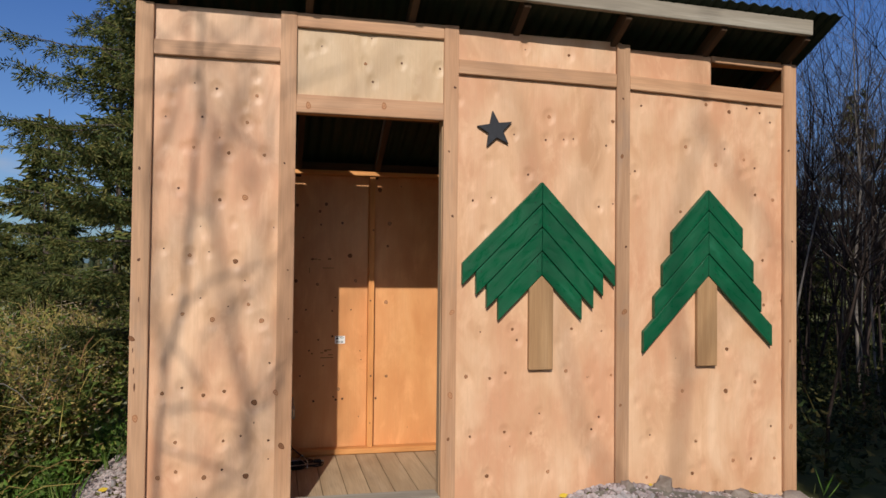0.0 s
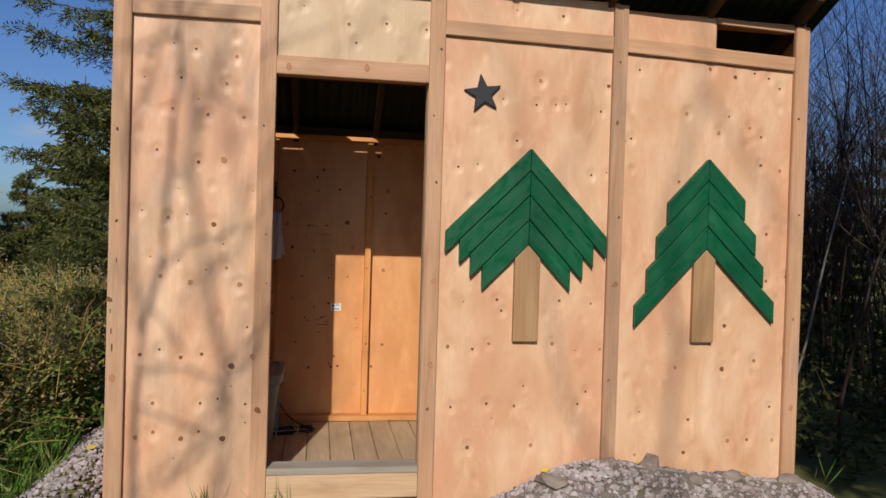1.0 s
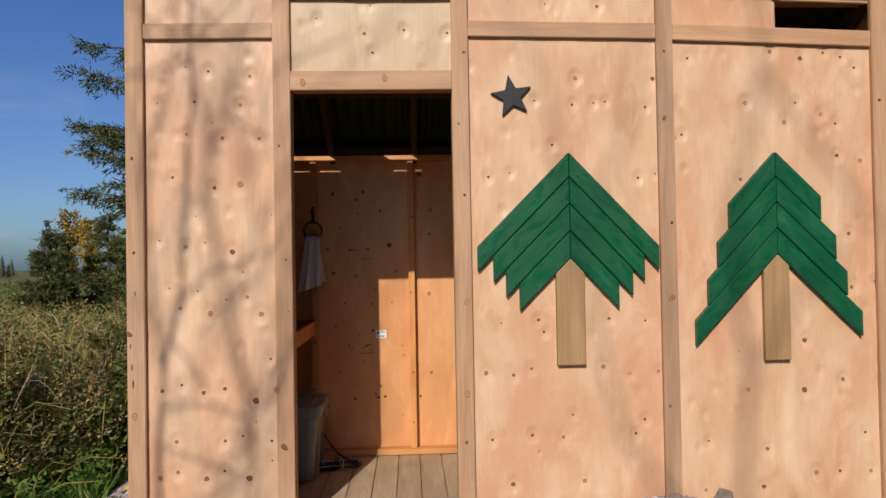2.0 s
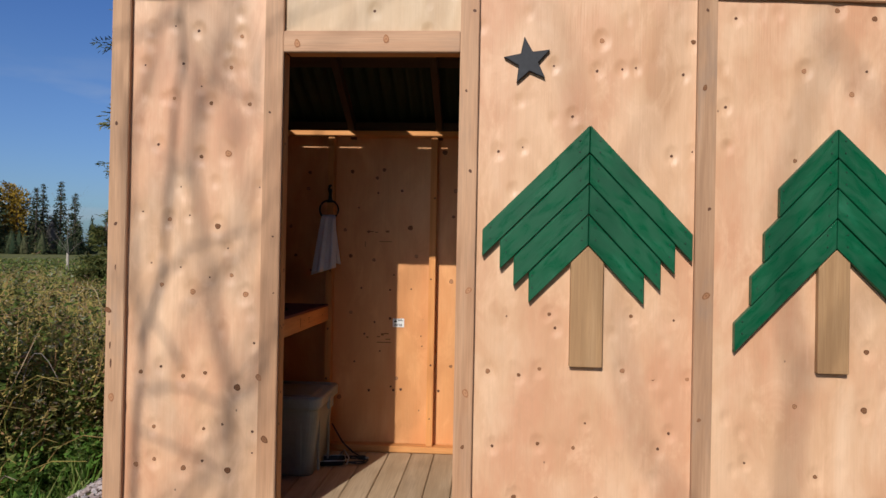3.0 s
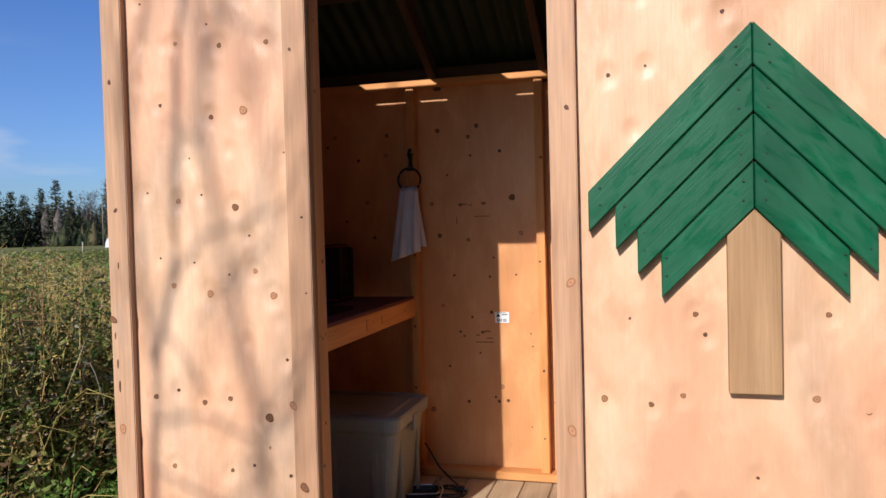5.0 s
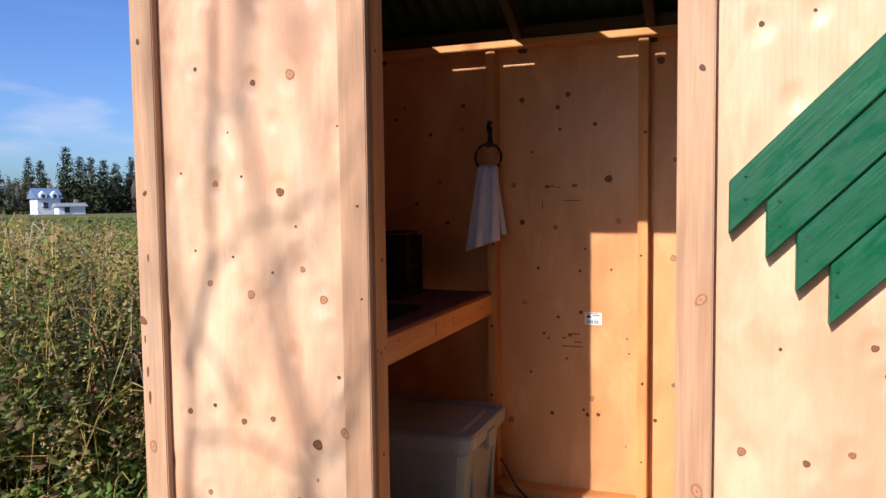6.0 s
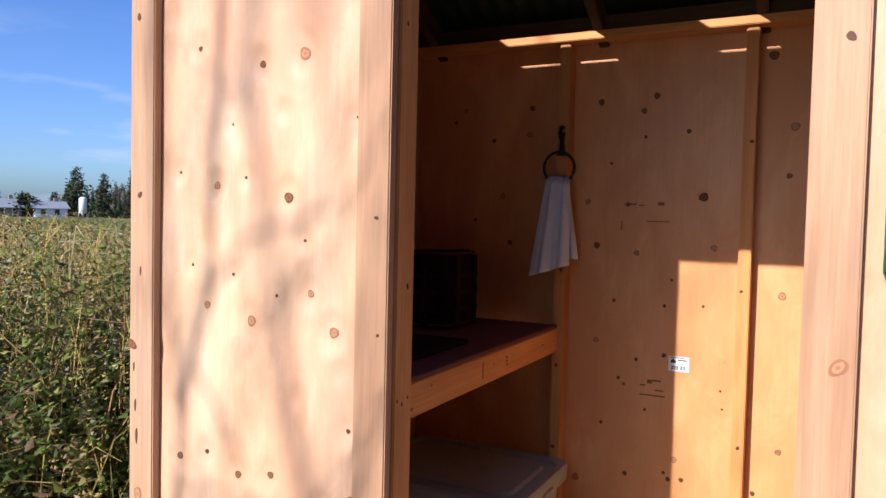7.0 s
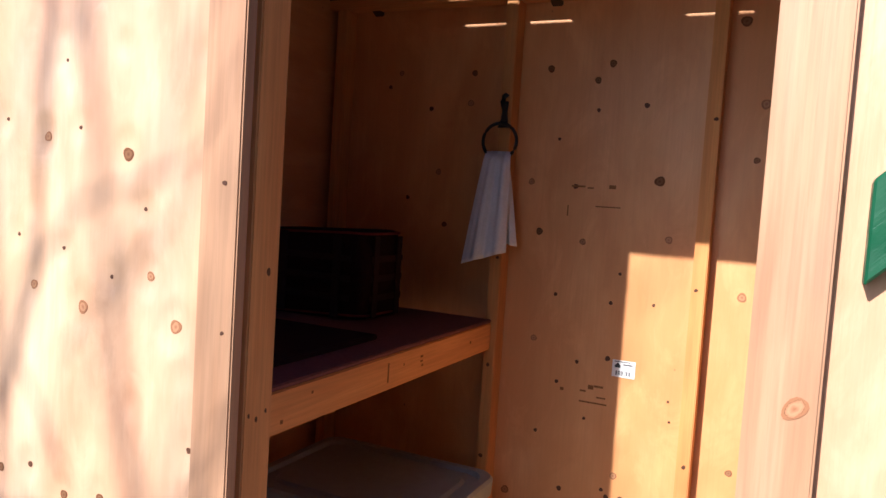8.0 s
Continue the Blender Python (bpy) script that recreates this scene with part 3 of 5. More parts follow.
plank("sill_board", 0.002, 0.783, -0.03, 0.008, -0.165, -0.036, SILL_WOOD, wall_front, "pale rough sill board under the doorway")
plank("sill_top", 0.002, 0.783, -0.034, 0.098, -0.034, 0.0, GREY_WOOD, wall_front)

wall_back = empty("wall_back", "bare plywood inner wall on pine studs", "wall", kind="structure")
for x0, x1 in ((-0.785, -0.055), (-0.053, 0.592), (0.594, 1.80), (1.802, 2.975)):
    plank("plywood_panel", x0, x1, BACK, BACK + 0.012, -0.2, 1.94, PLY_IN, wall_back, bevel=0.001)
for x in (-0.745, -0.087, 0.556, 1.16, 1.78, 2.38, 2.93):
    plank("stud", x, x + 0.04, 1.297, BACK - 0.001, FLOOR + 0.039, 1.861, PINE_IN, wall_back)
plank("top_plate", -0.772, 2.97, 1.281, BACK - 0.001, 1.862, 1.892, PINE_IN, wall_back)
# Added dark strip, stands in for the shade between plate and tin.
plank("eave_board", -0.772, 2.97, 1.30, 1.338, 1.893, 1.948, RAFTER_SHADED, wall_back)
plank("bottom_plate", -0.772, 2.97, 1.285, BACK - 0.001, FLOOR, FLOOR + 0.038, PINE_IN, wall_back)


def side_wall(name, x, label):
    w = empty(name, label, "wall", kind="structure")
    bm = prism_bm([(0.013, -0.24), (BACK + 0.012, -0.24), (BACK + 0.012, roof_z(x, BACK) - 0.005), (0.013, roof_z(x, 0) - 0.005)], 0.012, 0.001)
    ob = mesh_object("plywood_panel", bm, PLY_IN)
    ob.matrix_world = Matrix(((0, 0, 1, x), (1, 0, 0, 0), (0, 1, 0, 0), (0, 0, 0, 1)))
    seat_in(ob, w)
    s = 0.013 if x < 0 else -0.051
    for y in (0.46, 0.9):
        plank("stud", x + s, x + s + 0.038, y, y + 0.089, FLOOR, roof_z(x, y + 0.09) - 0.13, PINE_IN, w)
    return w


side_wall("wall_left", LEFT, "plywood end wall on pine studs")
side_wall("wall_right", 2.974, "plywood end wall on pine studs")

# knots: small ovals with a dark ring, sharing one mesh
knot_me = bpy.data.meshes.new("knot")
kb = bmesh.new()
bmesh.ops.create_circle(kb, cap_ends=True, segments=14, radius=1.0)
bmesh.ops.translate(kb, verts=kb.verts, vec=(0, 0, 0.02))
for v in kb.verts:
    w = math.atan2(v.co.y, v.co.x)
    v.co.x *= 1 + 0.09 * math.sin(2 * w + 1) + 0.07 * math.sin(3 * w)
    v.co.y *= 1 + 0.09 * math.sin(2 * w + 1) + 0.07 * math.sin(3 * w)
rim = bmesh.ops.extrude_edge_only(kb, edges=[e for e in kb.edges if e.is_boundary])
for v in [g for g in rim["geom"] if isinstance(g, bmesh.types.BMVert)]:
    v.co.z = -0.02
kb.to_mesh(knot_me)
kb.free()
knot_me.materials.append(KNOT)
pin_me = knot_me.copy()
pin_me.materials.clear()
pin_me.materials.append(PIN_KNOT)


def knots(rows, y, parent, tall=1.15, size=1.0):
    for x, z, r in rows:
        ob = new("knot", knot_me if r > 8 else pin_me)
        s = r / 1000 * 0.75 * size
        ob.matrix_world = Matrix.Translation((x, y, z)) @ Matrix.Rotation(radians(90), 4, "X") @ Matrix.Rotation(random.uniform(-3.1, 3.1) if tall < 3 else 0.0, 4, "Z") @ Matrix.Diagonal((s, s * tall, 0.02, 1))
        ob.parent = parent
        ob.matrix_parent_inverse = (parent_world(parent)).inverted()


def parent_world(ob):
    m = ob.matrix_parent_inverse @ ob.matrix_basis
    return parent_world(ob.parent) @ m if ob.parent else m


knots(KNOTS_LEFT_UPPER, 0.003, panel_left)
knots(KNOTS_LEFT_LOWER, 0.003, panel_left)
knots(KNOTS_OVER_DOOR, 0.003, panel_over)
knots(KNOTS_TREE_PANEL, 0.003, panel_tree)
knots(KNOTS_VENT_PANEL, 0.003, panel_vent)
knots(KNOTS_BATTENS, FRONT - 0.0006, wall_front, 1.7)
knots(KNOTS_BACK, BACK - 0.0008, wall_back, size=1.3)
jamb_knots = ((0.045, 0.79, 5), (0.07, 0.80, 4), (0.025, 0.80, 4), (0.05, 0.50, 6), (0.03, 0.36, 7), (0.06, 1.05, 7), (0.04, 1.62, 5), (0.065, 0.18, 6), (0.05, 1.86, 4))
for y, z, r in jamb_knots:
    ob = new("knot", pin_me)
    ob.matrix_world = Matrix.Translation((-0.0018, y, z)) @ Matrix.Rotation(radians(90), 4, "Y") @ Matrix.Diagonal((r / 1000, r / 1400, 0.02, 1))
    seat_in(ob, wall_front)
knots(((-0.068, 0.66, 7), (-0.060, 1.02, 6), (-0.072, 0.35, 8), (0.578, 0.45, 7), (0.57, 0.98, 6), (0.585, 1.48, 7), (0.575, 0.12, 5)), 1.2964, wall_back, 1.4)
# dark bark streaks low on the weathered corner batten
knots(((-0.762, 0.70, 4), (-0.757, 0.62, 5), (-0.768, 0.80, 3), (-0.745, 1.05, 3)), FRONT - 0.0006, wall_front, 6.0)
knots(((0.826, 0.30, 9), (0.838, 1.50, 8), (0.815, 1.85, 6), (0.845, 2.2, 8), (1.83, 0.45, 9), (1.86, 1.35, 8), (1.84, 2.2, 7), (2.94, 0.8, 9), (2.955, 1.4, 7), (2.93, 1.95, 8), (-0.03, 1.2, 5), (-0.055, 1.75, 6), (-0.022, 0.95, 4)), FRONT - 0.0006, wall_front, 1.5)

# ---- floor planks ----
floor = empty("floor", "worn bare plank shed floor", "floor", kind="structure")
for i in range(27):
    x0 = LEFT + 0.014 + i * 0.1385
    plank("plank", x0, min(x0 + 0.1345, RIGHT - 0.014), 0.102, 1.284, FLOOR - 0.038, FLOOR - random.uniform(0, 0.003), FLOOR_WOOD, floor)
for y in (0.15, 0.7, 1.25):
    plank("joist", LEFT + 0.015, RIGHT - 0.02, y - 0.02, y + 0.02, -0.24, FLOOR - 0.04, PINE_IN, floor)

# ---- roof ----
roof = empty("roof", "low lean-to roof of corrugated tin on wooden rafters", "roof", kind="structure")


def tin(x0, x1, y0, y1):
    wave, n = 0.076, max(8, int((x1 - x0) / 0.0127))
    bm = bmesh.new()
    rows = []
    for lift in (0.0, 0.003):
        for y in (y0, y1):
            rows.append([bm.verts.new((x, y, roof_z(x, y) + lift + 0.016 + 0.008 * math.sin(2 * math.pi * x / wave))) for x in [x0 + (x1 - x0) * i / n for i in range(n + 1)]])
    a, b, c, d = rows
    for i in range(n):
        bm.faces.new((a[i], a[i + 1], b[i + 1], b[i]))
        bm.faces.new((c[i], d[i], d[i + 1], c[i + 1]))
        bm.faces.new((a[i], c[i], c[i + 1], a[i + 1]))
        bm.faces.new((b[i], b[i + 1], d[i + 1], d[i]))
    bm.faces.new((a[0], b[0], d[0], c[0]))
    bm.faces.new((a[n], c[n], d[n], b[n]))
    return part("tin_sheet", bm, TIN_GREEN, roof, smooth=False)


for x0, x1 in ((-0.82, 0.13), (0.128, 1.03), (1.028, 2.03), (2.028, 3.12)):
    tin(x0, x1, -0.26, 0.35)
    tin(x0, x1, 0.905, 1.62)
# Gaps between these sheets are added, to let sun strips onto the back wall.
for x0, x1 in ((-0.82, -0.48), (-0.03, 0.235), (0.585, 0.87), (1.18, 3.12)):
    tin(x0, x1, 0.349, 0.906)
tilt = math.hypot(1, 0.5)
# Unseen boards, added to give the sun strips straight upper and lower edges.
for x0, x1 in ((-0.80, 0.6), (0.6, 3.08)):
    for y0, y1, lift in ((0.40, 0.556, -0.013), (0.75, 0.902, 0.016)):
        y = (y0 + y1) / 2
        beam("nailing_board", (x0, y, roof_z(x0, y) + lift), (x1, y, roof_z(x1, y) + lift), (y1 - y0) * tilt, 0.026, RAFTER_SHADED, roof, up=(0, 0.5, 1))
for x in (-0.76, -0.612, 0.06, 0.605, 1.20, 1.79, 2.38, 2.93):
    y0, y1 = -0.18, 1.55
    beam("rafter", (x, y0, roof_z(x, y0) - 0.052), (x, y1, roof_z(x, y1) - 0.052), 0.038, 0.08, RAFTER_SHADED, roof, up=(0, 0.5, 1))
beam("fascia", (-0.80, -0.205, roof_z(-0.80, -0.2) - 0.03), (0.6, -0.205, roof_z(0.6, -0.2) - 0.03), 0.036, 0.089, GREY_WOOD, roof)
beam("fascia", (0.602, -0.205, roof_z(0.6, -0.2) - 0.03), (2.945, -0.205, roof_z(2.945, -0.2) - 0.03), 0.036, 0.089, GREY_WOOD, roof)

# ---- ornaments on the front ----
def board_between(outline_xz, axis, thick, material, parent, name="board"):
    """A flat board from an outline on the wall plane; axis: its grain's way in (x, z)."""
    a = Vector((axis[0], 0, axis[1])).normalized()
    n = Vector((0, -1, 0))
    b = n.cross(a)
    o = Vector((outline_xz[0][0], -0.001, outline_xz[0][1]))
    flat = [((Vector((x, -0.001, z)) - o).dot(a), (Vector((x, -0.001, z)) - o).dot(b)) for x, z in outline_xz]
    ob = mesh_object(name, prism_bm(flat, thick, 0.003), material)
    m = Matrix((a, b, n)).transposed().to_4x4()
    m.translation = o
    ob.matrix_world = m
    return seat_in(ob, parent)


screw_me = bpy.data.meshes.new("screw_head")
sb = bmesh.new()
bmesh.ops.create_cone(sb, cap_ends=True, segments=8, radius1=0.0036, radius2=0.003, depth=0.002)
sb.to_mesh(screw_me)
sb.free()
screw_me.materials.append(SCREW)


def screw(x, z, parent):
    ob = new("screw_head", screw_me)
    ob.matrix_world = Matrix.Translation((x, -0.0385, z)) @ Matrix.Rotation(radians(90), 4, "X")
    seat_in(ob, parent)


def wall_tree(cx, tops, left, right, slope_l, slope_r, trunk, label):
    t = empty("tree_ornament", label, "wall ornament", "painted board trees on the front", at=(cx, 0, trunk[2]))
    for i in range(4):
        for xs, k in ((left, -slope_l), (right, slope_r)):
            gap = 0.003
            x, s = xs[i], (-1 if k < 0 else 1)
            za, zb = tops[i] - gap, tops[i + 1] + gap * (i < 3)
            drop = abs(x - cx) * abs(k)
            c = cx + s * 0.0012
            board_between([(c, za), (c, zb), (x, zb - drop), (x, za - drop)], (s, -abs(k)), 0.034 + 0.003 * ((i * 7 + (s > 0) * 3) % 3) / 2, GREEN, t)
    for i in range(4):
        for xs, k in ((left, -slope_l), (right, slope_r)):
            s = -1 if k < 0 else 1
            for u in (0.07, 0.9):
                x = cx + (xs[i] - cx) * u
                for w in (0.3, 0.7):
                    screw(x + s * 0.012, tops[i] * (1 - w) + tops[i + 1] * w - abs(x - cx) * abs(k), t)
    x0, x1, z0 = trunk
    board_between([(x0, z0), (x1, z0), (x1, tops[4] - (x1 - cx) * slope_r - 0.004), (cx, tops[4] - 0.004), (x0, tops[4] - (cx - x0) * slope_l - 0.004)], (0, 1), 0.033, TREATED, t, "trunk")
    return t


wall_tree(1.352, (1.706, 1.582, 1.451, 1.318, 1.186), (0.896, 0.973, 1.034, 1.100), (1.792, 1.719, 1.659, 1.590), 1.0, 1.055, (1.279, 1.419, 0.661),
          "green painted board tree with overhanging tips and brown board trunk")
wall_tree(2.388, (1.698, 1.571, 1.444, 1.316, 1.189), (2.152, 2.091, 2.038, 1.972), (2.615, 2.687, 2.739, 2.813), 1.075, 0.985, (2.315, 2.444, 0.662),
          "green painted board tree widening in steps above brown trunk")


def star(cx, cz, r, turn):
    bm = prism_bm([((r if k % 2 == 0 else r * 0.42) * math.cos(math.pi / 2 + turn + k * math.pi / 5), (r if k % 2 == 0 else r * 0.42) * math.sin(math.pi / 2 + turn + k * math.pi / 5)) for k in range(10)], 0.02, 0.0025)
    ob = mesh_object("star_ornament", bm, STAR_PAINT)
    ob.matrix_world = Matrix.Translation((cx, -0.001, cz)) @ Matrix.Rotation(radians(90), 4, "X")
    return tagged(ob, "black painted wooden star on the plywood front", "wall ornament")


star(1.080, 1.984, 0.107, 0.16)

# ---- inside: shelf, tote, bag, towel, label, cord ----
shelf = empty("shelf", "deep shelf with pine front beam and purplish top", "shelf", at=(-0.4, 0.7, 0.71))
seat_in(plank("front_beam", -0.103, -0.065, 0.103, 1.296, 0.712, 0.80, PINE_IN), shelf)
seat_in(plank("top_board", -0.77, -0.066, 0.103, 1.296, 0.801, 0.813, PURPLE), shelf)
seat_in(plank("rear_cleat", -0.772, -0.735, 0.103, 1.296, 0.712, 0.80, PINE_IN), shelf)


board = plank("loose_board", -0.70, -0.16, 0.12, 0.72, 0.8135, 0.828, BAG_DARK)
tagged(board, "thin dark board lying on the purplish shelf top", "board")
for px, pz, w, h in ((0.62, 0.757, 0.006, 0.05), (0.70, 0.765, 0.004, 0.006), (0.80, 0.770, 0.014, 0.006), (0.80, 0.757, 0.014, 0.005), (0.805, 0.745, 0.01, 0.006), (1.13, 0.76, 0.01, 0.008), (0.2, 0.735, 0.008, 0.008), (0.3, 0.775, 0.006, 0.006)):
    seat_in(plank("stamped_mark", -0.0655, -0.0642, px - w / 2, px + w / 2, pz - h / 2, pz + h / 2, PENCIL, bevel=0), shelf)


def rounded_rect(w, d, r, n=5):
    pts = []
    for cx, cy, a0 in ((w / 2 - r, d / 2 - r, 0), (-w / 2 + r, d / 2 - r, 90), (-w / 2 + r, -d / 2 + r, 180), (w / 2 - r, -d / 2 + r, 270)):
        for i in range(n + 1):
            a = radians(a0 + 90 * i / n)
            pts.append((cx + r * math.cos(a), cy + r * math.sin(a)))
    return pts


def loft(rings, cap_bottom=True, cap_top=True):
    bm = bmesh.new()
    vs = [[bm.verts.new(p) for p in ring] for ring in rings]
    n = len(vs[0])
    for a, b in zip(vs, vs[1:]):
        for i in range(n):
            bm.faces.new((a[i], a[(i + 1) % n], b[(i + 1) % n], b[i]))
    if cap_bottom:
        bm.faces.new(list(reversed(vs[0])))
    if cap_top:
        bm.faces.new(vs[-1])
    return bm


def tote(x, y, z):
    t = empty("storage_tote", "grey plastic storage tote with closed lid", "storage box", at=(x, y, z))
    rings = []
    for h, w, d in ((0.0, 0.50, 0.38), (0.006, 0.51, 0.39), (0.36, 0.575, 0.45), (0.37, 0.59, 0.465), (0.395, 0.592, 0.467)):
        rings.append([(px, py, h) for px, py in rounded_rect(w, d, 0.05)])
    body = part("body", loft(rings), TOTE_BODY, t, smooth=False)
    rings = []
    for h, w, d in ((0.385, 0.625, 0.50), (0.43, 0.63, 0.505), (0.44, 0.618, 0.493), (0.44, 0.57, 0.445), (0.428, 0.555, 0.43), (0.428, 0.50, 0.37), (0.436, 0.48, 0.35)):
        rings.append([(px, py, h) for px, py in rounded_rect(w, d, 0.06)])
    lid = part("lid", loft(rings), TOTE_LID, t, smooth=False)
    for sx in (-0.19, 0.0, 0.19):
        for sy in (-1, 1):
            part("rib", box_bm(0.03, 0.012, 0.34, 0.004, at=(sx, sy * 0.215, 0.185)), TOTE_BODY, body)
    for s in (-1, 1):
        part("latch", box_bm(0.016, 0.1, 0.075, 0.005, at=(s * 0.312, 0, 0.375)), TOTE_LID, lid)
        for sy in (-0.12, 0.12):
            part("rib", box_bm(0.012, 0.03, 0.34, 0.004, at=(s * 0.278, sy, 0.185)), TOTE_BODY, body)
    return t


tote(-0.275, 0.93, FLOOR)


def bag():
    b = empty("storage_bag", "dark red patterned fabric bag with grey webbing", "bag", at=(-0.52, 1.03, 0.813))
    rings = []
    for h, w, d, r in ((0.0, 0.36, 0.24, 0.04), (0.02, 0.38, 0.26, 0.05), (0.15, 0.39, 0.27, 0.05), (0.25, 0.375, 0.25, 0.05), (0.27, 0.35, 0.22, 0.05)):
        rings.append([(px + 0.006 * math.sin(9 * py + 20 * h), py, h + 0.006 * math.sin(11 * px)) for px, py in rounded_rect(w, d, r)])
    body = part("body", loft(rings), BAG_DARK, b, smooth=True)
    for h, w, d in ((0.262, 0.372, 0.246), (0.012, 0.38, 0.258)):
        ring = [(px, py, h + 0.006 * math.sin(11 * px)) for px, py in rounded_rect(w, d, 0.05)]
        tubes_object("piping", [(ring + ring[:1], [0.004] * (len(ring) + 1), 6)], BAG_RED, body, "thin red piping")
    for px in (-0.1, 0.1):
        part("strap", box_bm(0.03, 0.004, 0.25, 0.001, at=(px, -0.138, 0.135)), BAG_GREY, body)
        part("strap", box_bm(0.004, 0.03, 0.25, 0.001, at=(0.199, px * 0.7, 0.135)), BAG_GREY, body)
    for h in (0.07, 0.13, 0.19):
        part("pattern_band", box_bm(0.30, 0.003, 0.02, 0.001, at=(0, -0.1365, h)), BAG_GREY, body)
        part("pattern_band", box_bm(0.003, 0.19, 0.02, 0.001, at=(0.197, 0, h)), BAG_GREY, body)
    return b


bag()


def towel_ring(x, y, z):
    """Screwed to the stud's front; z is the top of its arm."""
    r = empty("towel_ring", "black wrought-iron towel ring on a stud", "towel ring", at=(x, y, z))
    bm = prism_bm([(-0.011, -0.02), (0.011, -0.02), (0.008, -0.055), (0.012, -0.09), (0.022, -0.105), (-0.022, -0.105), (-0.012, -0.09), (-0.008, -0.055), (-0.012, 0.0), (0.0, 0.008), (0.012, 0.0)], 0.012, 0.002)
    bmesh.ops.rotate(bm, verts=bm.verts, cent=(0, 0, 0), matrix=Matrix.Rotation(radians(90), 3, "X"))
    part("backplate", bm, BLACK, r)
    tubes_object("arm", [([(0, -0.008, -0.09), (0, -0.03, -0.095), (0, -0.036, -0.088)], [0.006, 0.006, 0.004], 8)], BLACK, r)
    ring = [(0.058 * math.sin(a), -0.034 + 0.012 * (1 - math.cos(a)) * 0.0, -0.152 + 0.058 * math.cos(a)) for a in [2 * math.pi * i / 32 for i in range(33)]]
    tubes_object("ring", [(ring, [0.0055] * 33, 8)], BLACK, r)
    return r


towel_ring(-0.067, 1.2965, 1.55)


def towel(x, y, z):
    """A white cloth threaded through the ring, two layers, gathered at the top."""
    bm = bmesh.new()
    for back in (0, 1):
        cols, rows = 22, 18
        grid = []
        for j in range(rows + 1):
            v = j / rows
            row = []
            for i in range(cols + 1):
                u = i / cols * 2 - 1
                half = (0.045 + 0.036 * v ** 0.8)
                lean = -0.024 * v if not back else 0.026 * v
                px = u * half * (0.95 if not back else 0.62) + lean
                long = 0.335 - 0.025 * u * (1 if not back else -0.4) - (0.055 if back else 0)
                fold = (0.010 * math.sin(u * 6.5 + 0.6) + 0.005 * math.sin(u * 13 + 2)) * (0.7 + 0.5 * v)
                py = -0.016 + fold - 0.010 * v if not back else 0.014 + fold * 0.7
                if v < 0.06:
                    py *= v / 0.06
                row.append(bm.verts.new((px, py, -long * v + 0.012 * (1 - min(1, v * 12)))))
            grid.append(row)
        for j in range(rows):
            for i in range(cols):
                bm.faces.new((grid[j][i], grid[j][i + 1], grid[j + 1][i + 1], grid[j + 1][i]))
    bmesh.ops.remove_doubles(bm, verts=bm.verts, dist=0.0005)
    ob = mesh_object("hand_towel", bm, CLOTH, smooth=True)
    ob.modifiers.new("thickness", "SOLIDIFY").thickness = 0.003
    ob.location = (x, y, z)
    return tagged(ob, "small white cloth towel hung through a ring", "towel")


towel(-0.067, 1.2625, 1.352)

label = empty("product_label", "small white printed label on the plywood wall", "label", at=(0.365, BACK, 0.70))
part("paper", box_bm(0.072, 0.001, 0.054, 0, at=(0, -0.0016, 0)), PAPER, label)
for k, (px, w) in enumerate(((-0.022, 0.004), (-0.016, 0.002), (-0.012, 0.003), (-0.007, 0.0015), (-0.003, 0.003), (0.006, 0.002), (0.011, 0.003), (0.016, 0.0015), (0.020, 0.003))):
    part("printed_bar", box_bm(w, 0.0006, 0.014, 0, at=(px, -0.0024, -0.014)), INK, label)
part("printed_mark", prism_bm([(-0.028, 0.003), (-0.010, 0.003), (-0.010, 0.010), (-0.019, 0.019), (-0.028, 0.010)], 0.0006, 0), INK, label).matrix_basis = Matrix.Translation((0, -0.0021, 0)) @ Matrix.Rotation(radians(90), 4, "X")
part("printed_line", box_bm(0.03, 0.0006, 0.004, 0, at=(0.013, -0.0024, 0.014)), INK, label)
part("printed_line", box_bm(0.05, 0.0006, 0.0025, 0, at=(-0.004, -0.0024, 0.0225)), INK, label)

# faint stamped mill marks on the inner plywood, unreadable
stamp = empty("mill_stamp", "faded unreadable brown mill stamp on plywood", "stamp mark", at=(0.19, BACK, 1.2))
for px, pz, w, h in ((-0.015, 0.07, 0.045, 0.006), (0.025, 0.066, 0.02, 0.005), (0.095, 0.072, 0.022, 0.012), (0.085, 0.008, 0.08, 0.004), (-0.045, -0.01, 0.004, 0.035),
                     (0.075, -0.575, 0.018, 0.014), (0.10, -0.57, 0.03, 0.007), (0.05, -0.59, 0.02, 0.006), (0.085, -0.625, 0.09, 0.005), (-0.02, -0.595, 0.012, 0.01), (0.11, -0.605, 0.03, 0.005)):
    part("printed_bar", box_bm(w, 0.0006, h, 0, at=(px, -0.0012, pz)), PENCIL, stamp)

cord = empty("extension_cord", "loose black extension cord on the plank floor", "cable", at=(0, 1.1, FLOOR))
loop = [(0.14 + 0.09 * math.cos(a) + 0.012 * math.sin(2.3 * a), -0.05 + 0.06 * math.sin(a) + 0.02 * math.cos(1.7 * a), 0.008 + 0.003 * (i % 3)) for i, a in enumerate([0.45 * k for k in range(34)])]
tubes_object("cable", [([(-0.02, 0.16, 0.17), (0.0, 0.17, 0.13), (0.05, 0.15, 0.06), (0.12, 0.12, 0.01)] + loop, [0.0045] * (len(loop) + 4), 6)], BLACK, cord)
part("plug", box_bm(0.05, 0.032, 0.022, 0.005, at=(0.2, -0.03, 0.022)), BLACK, cord)
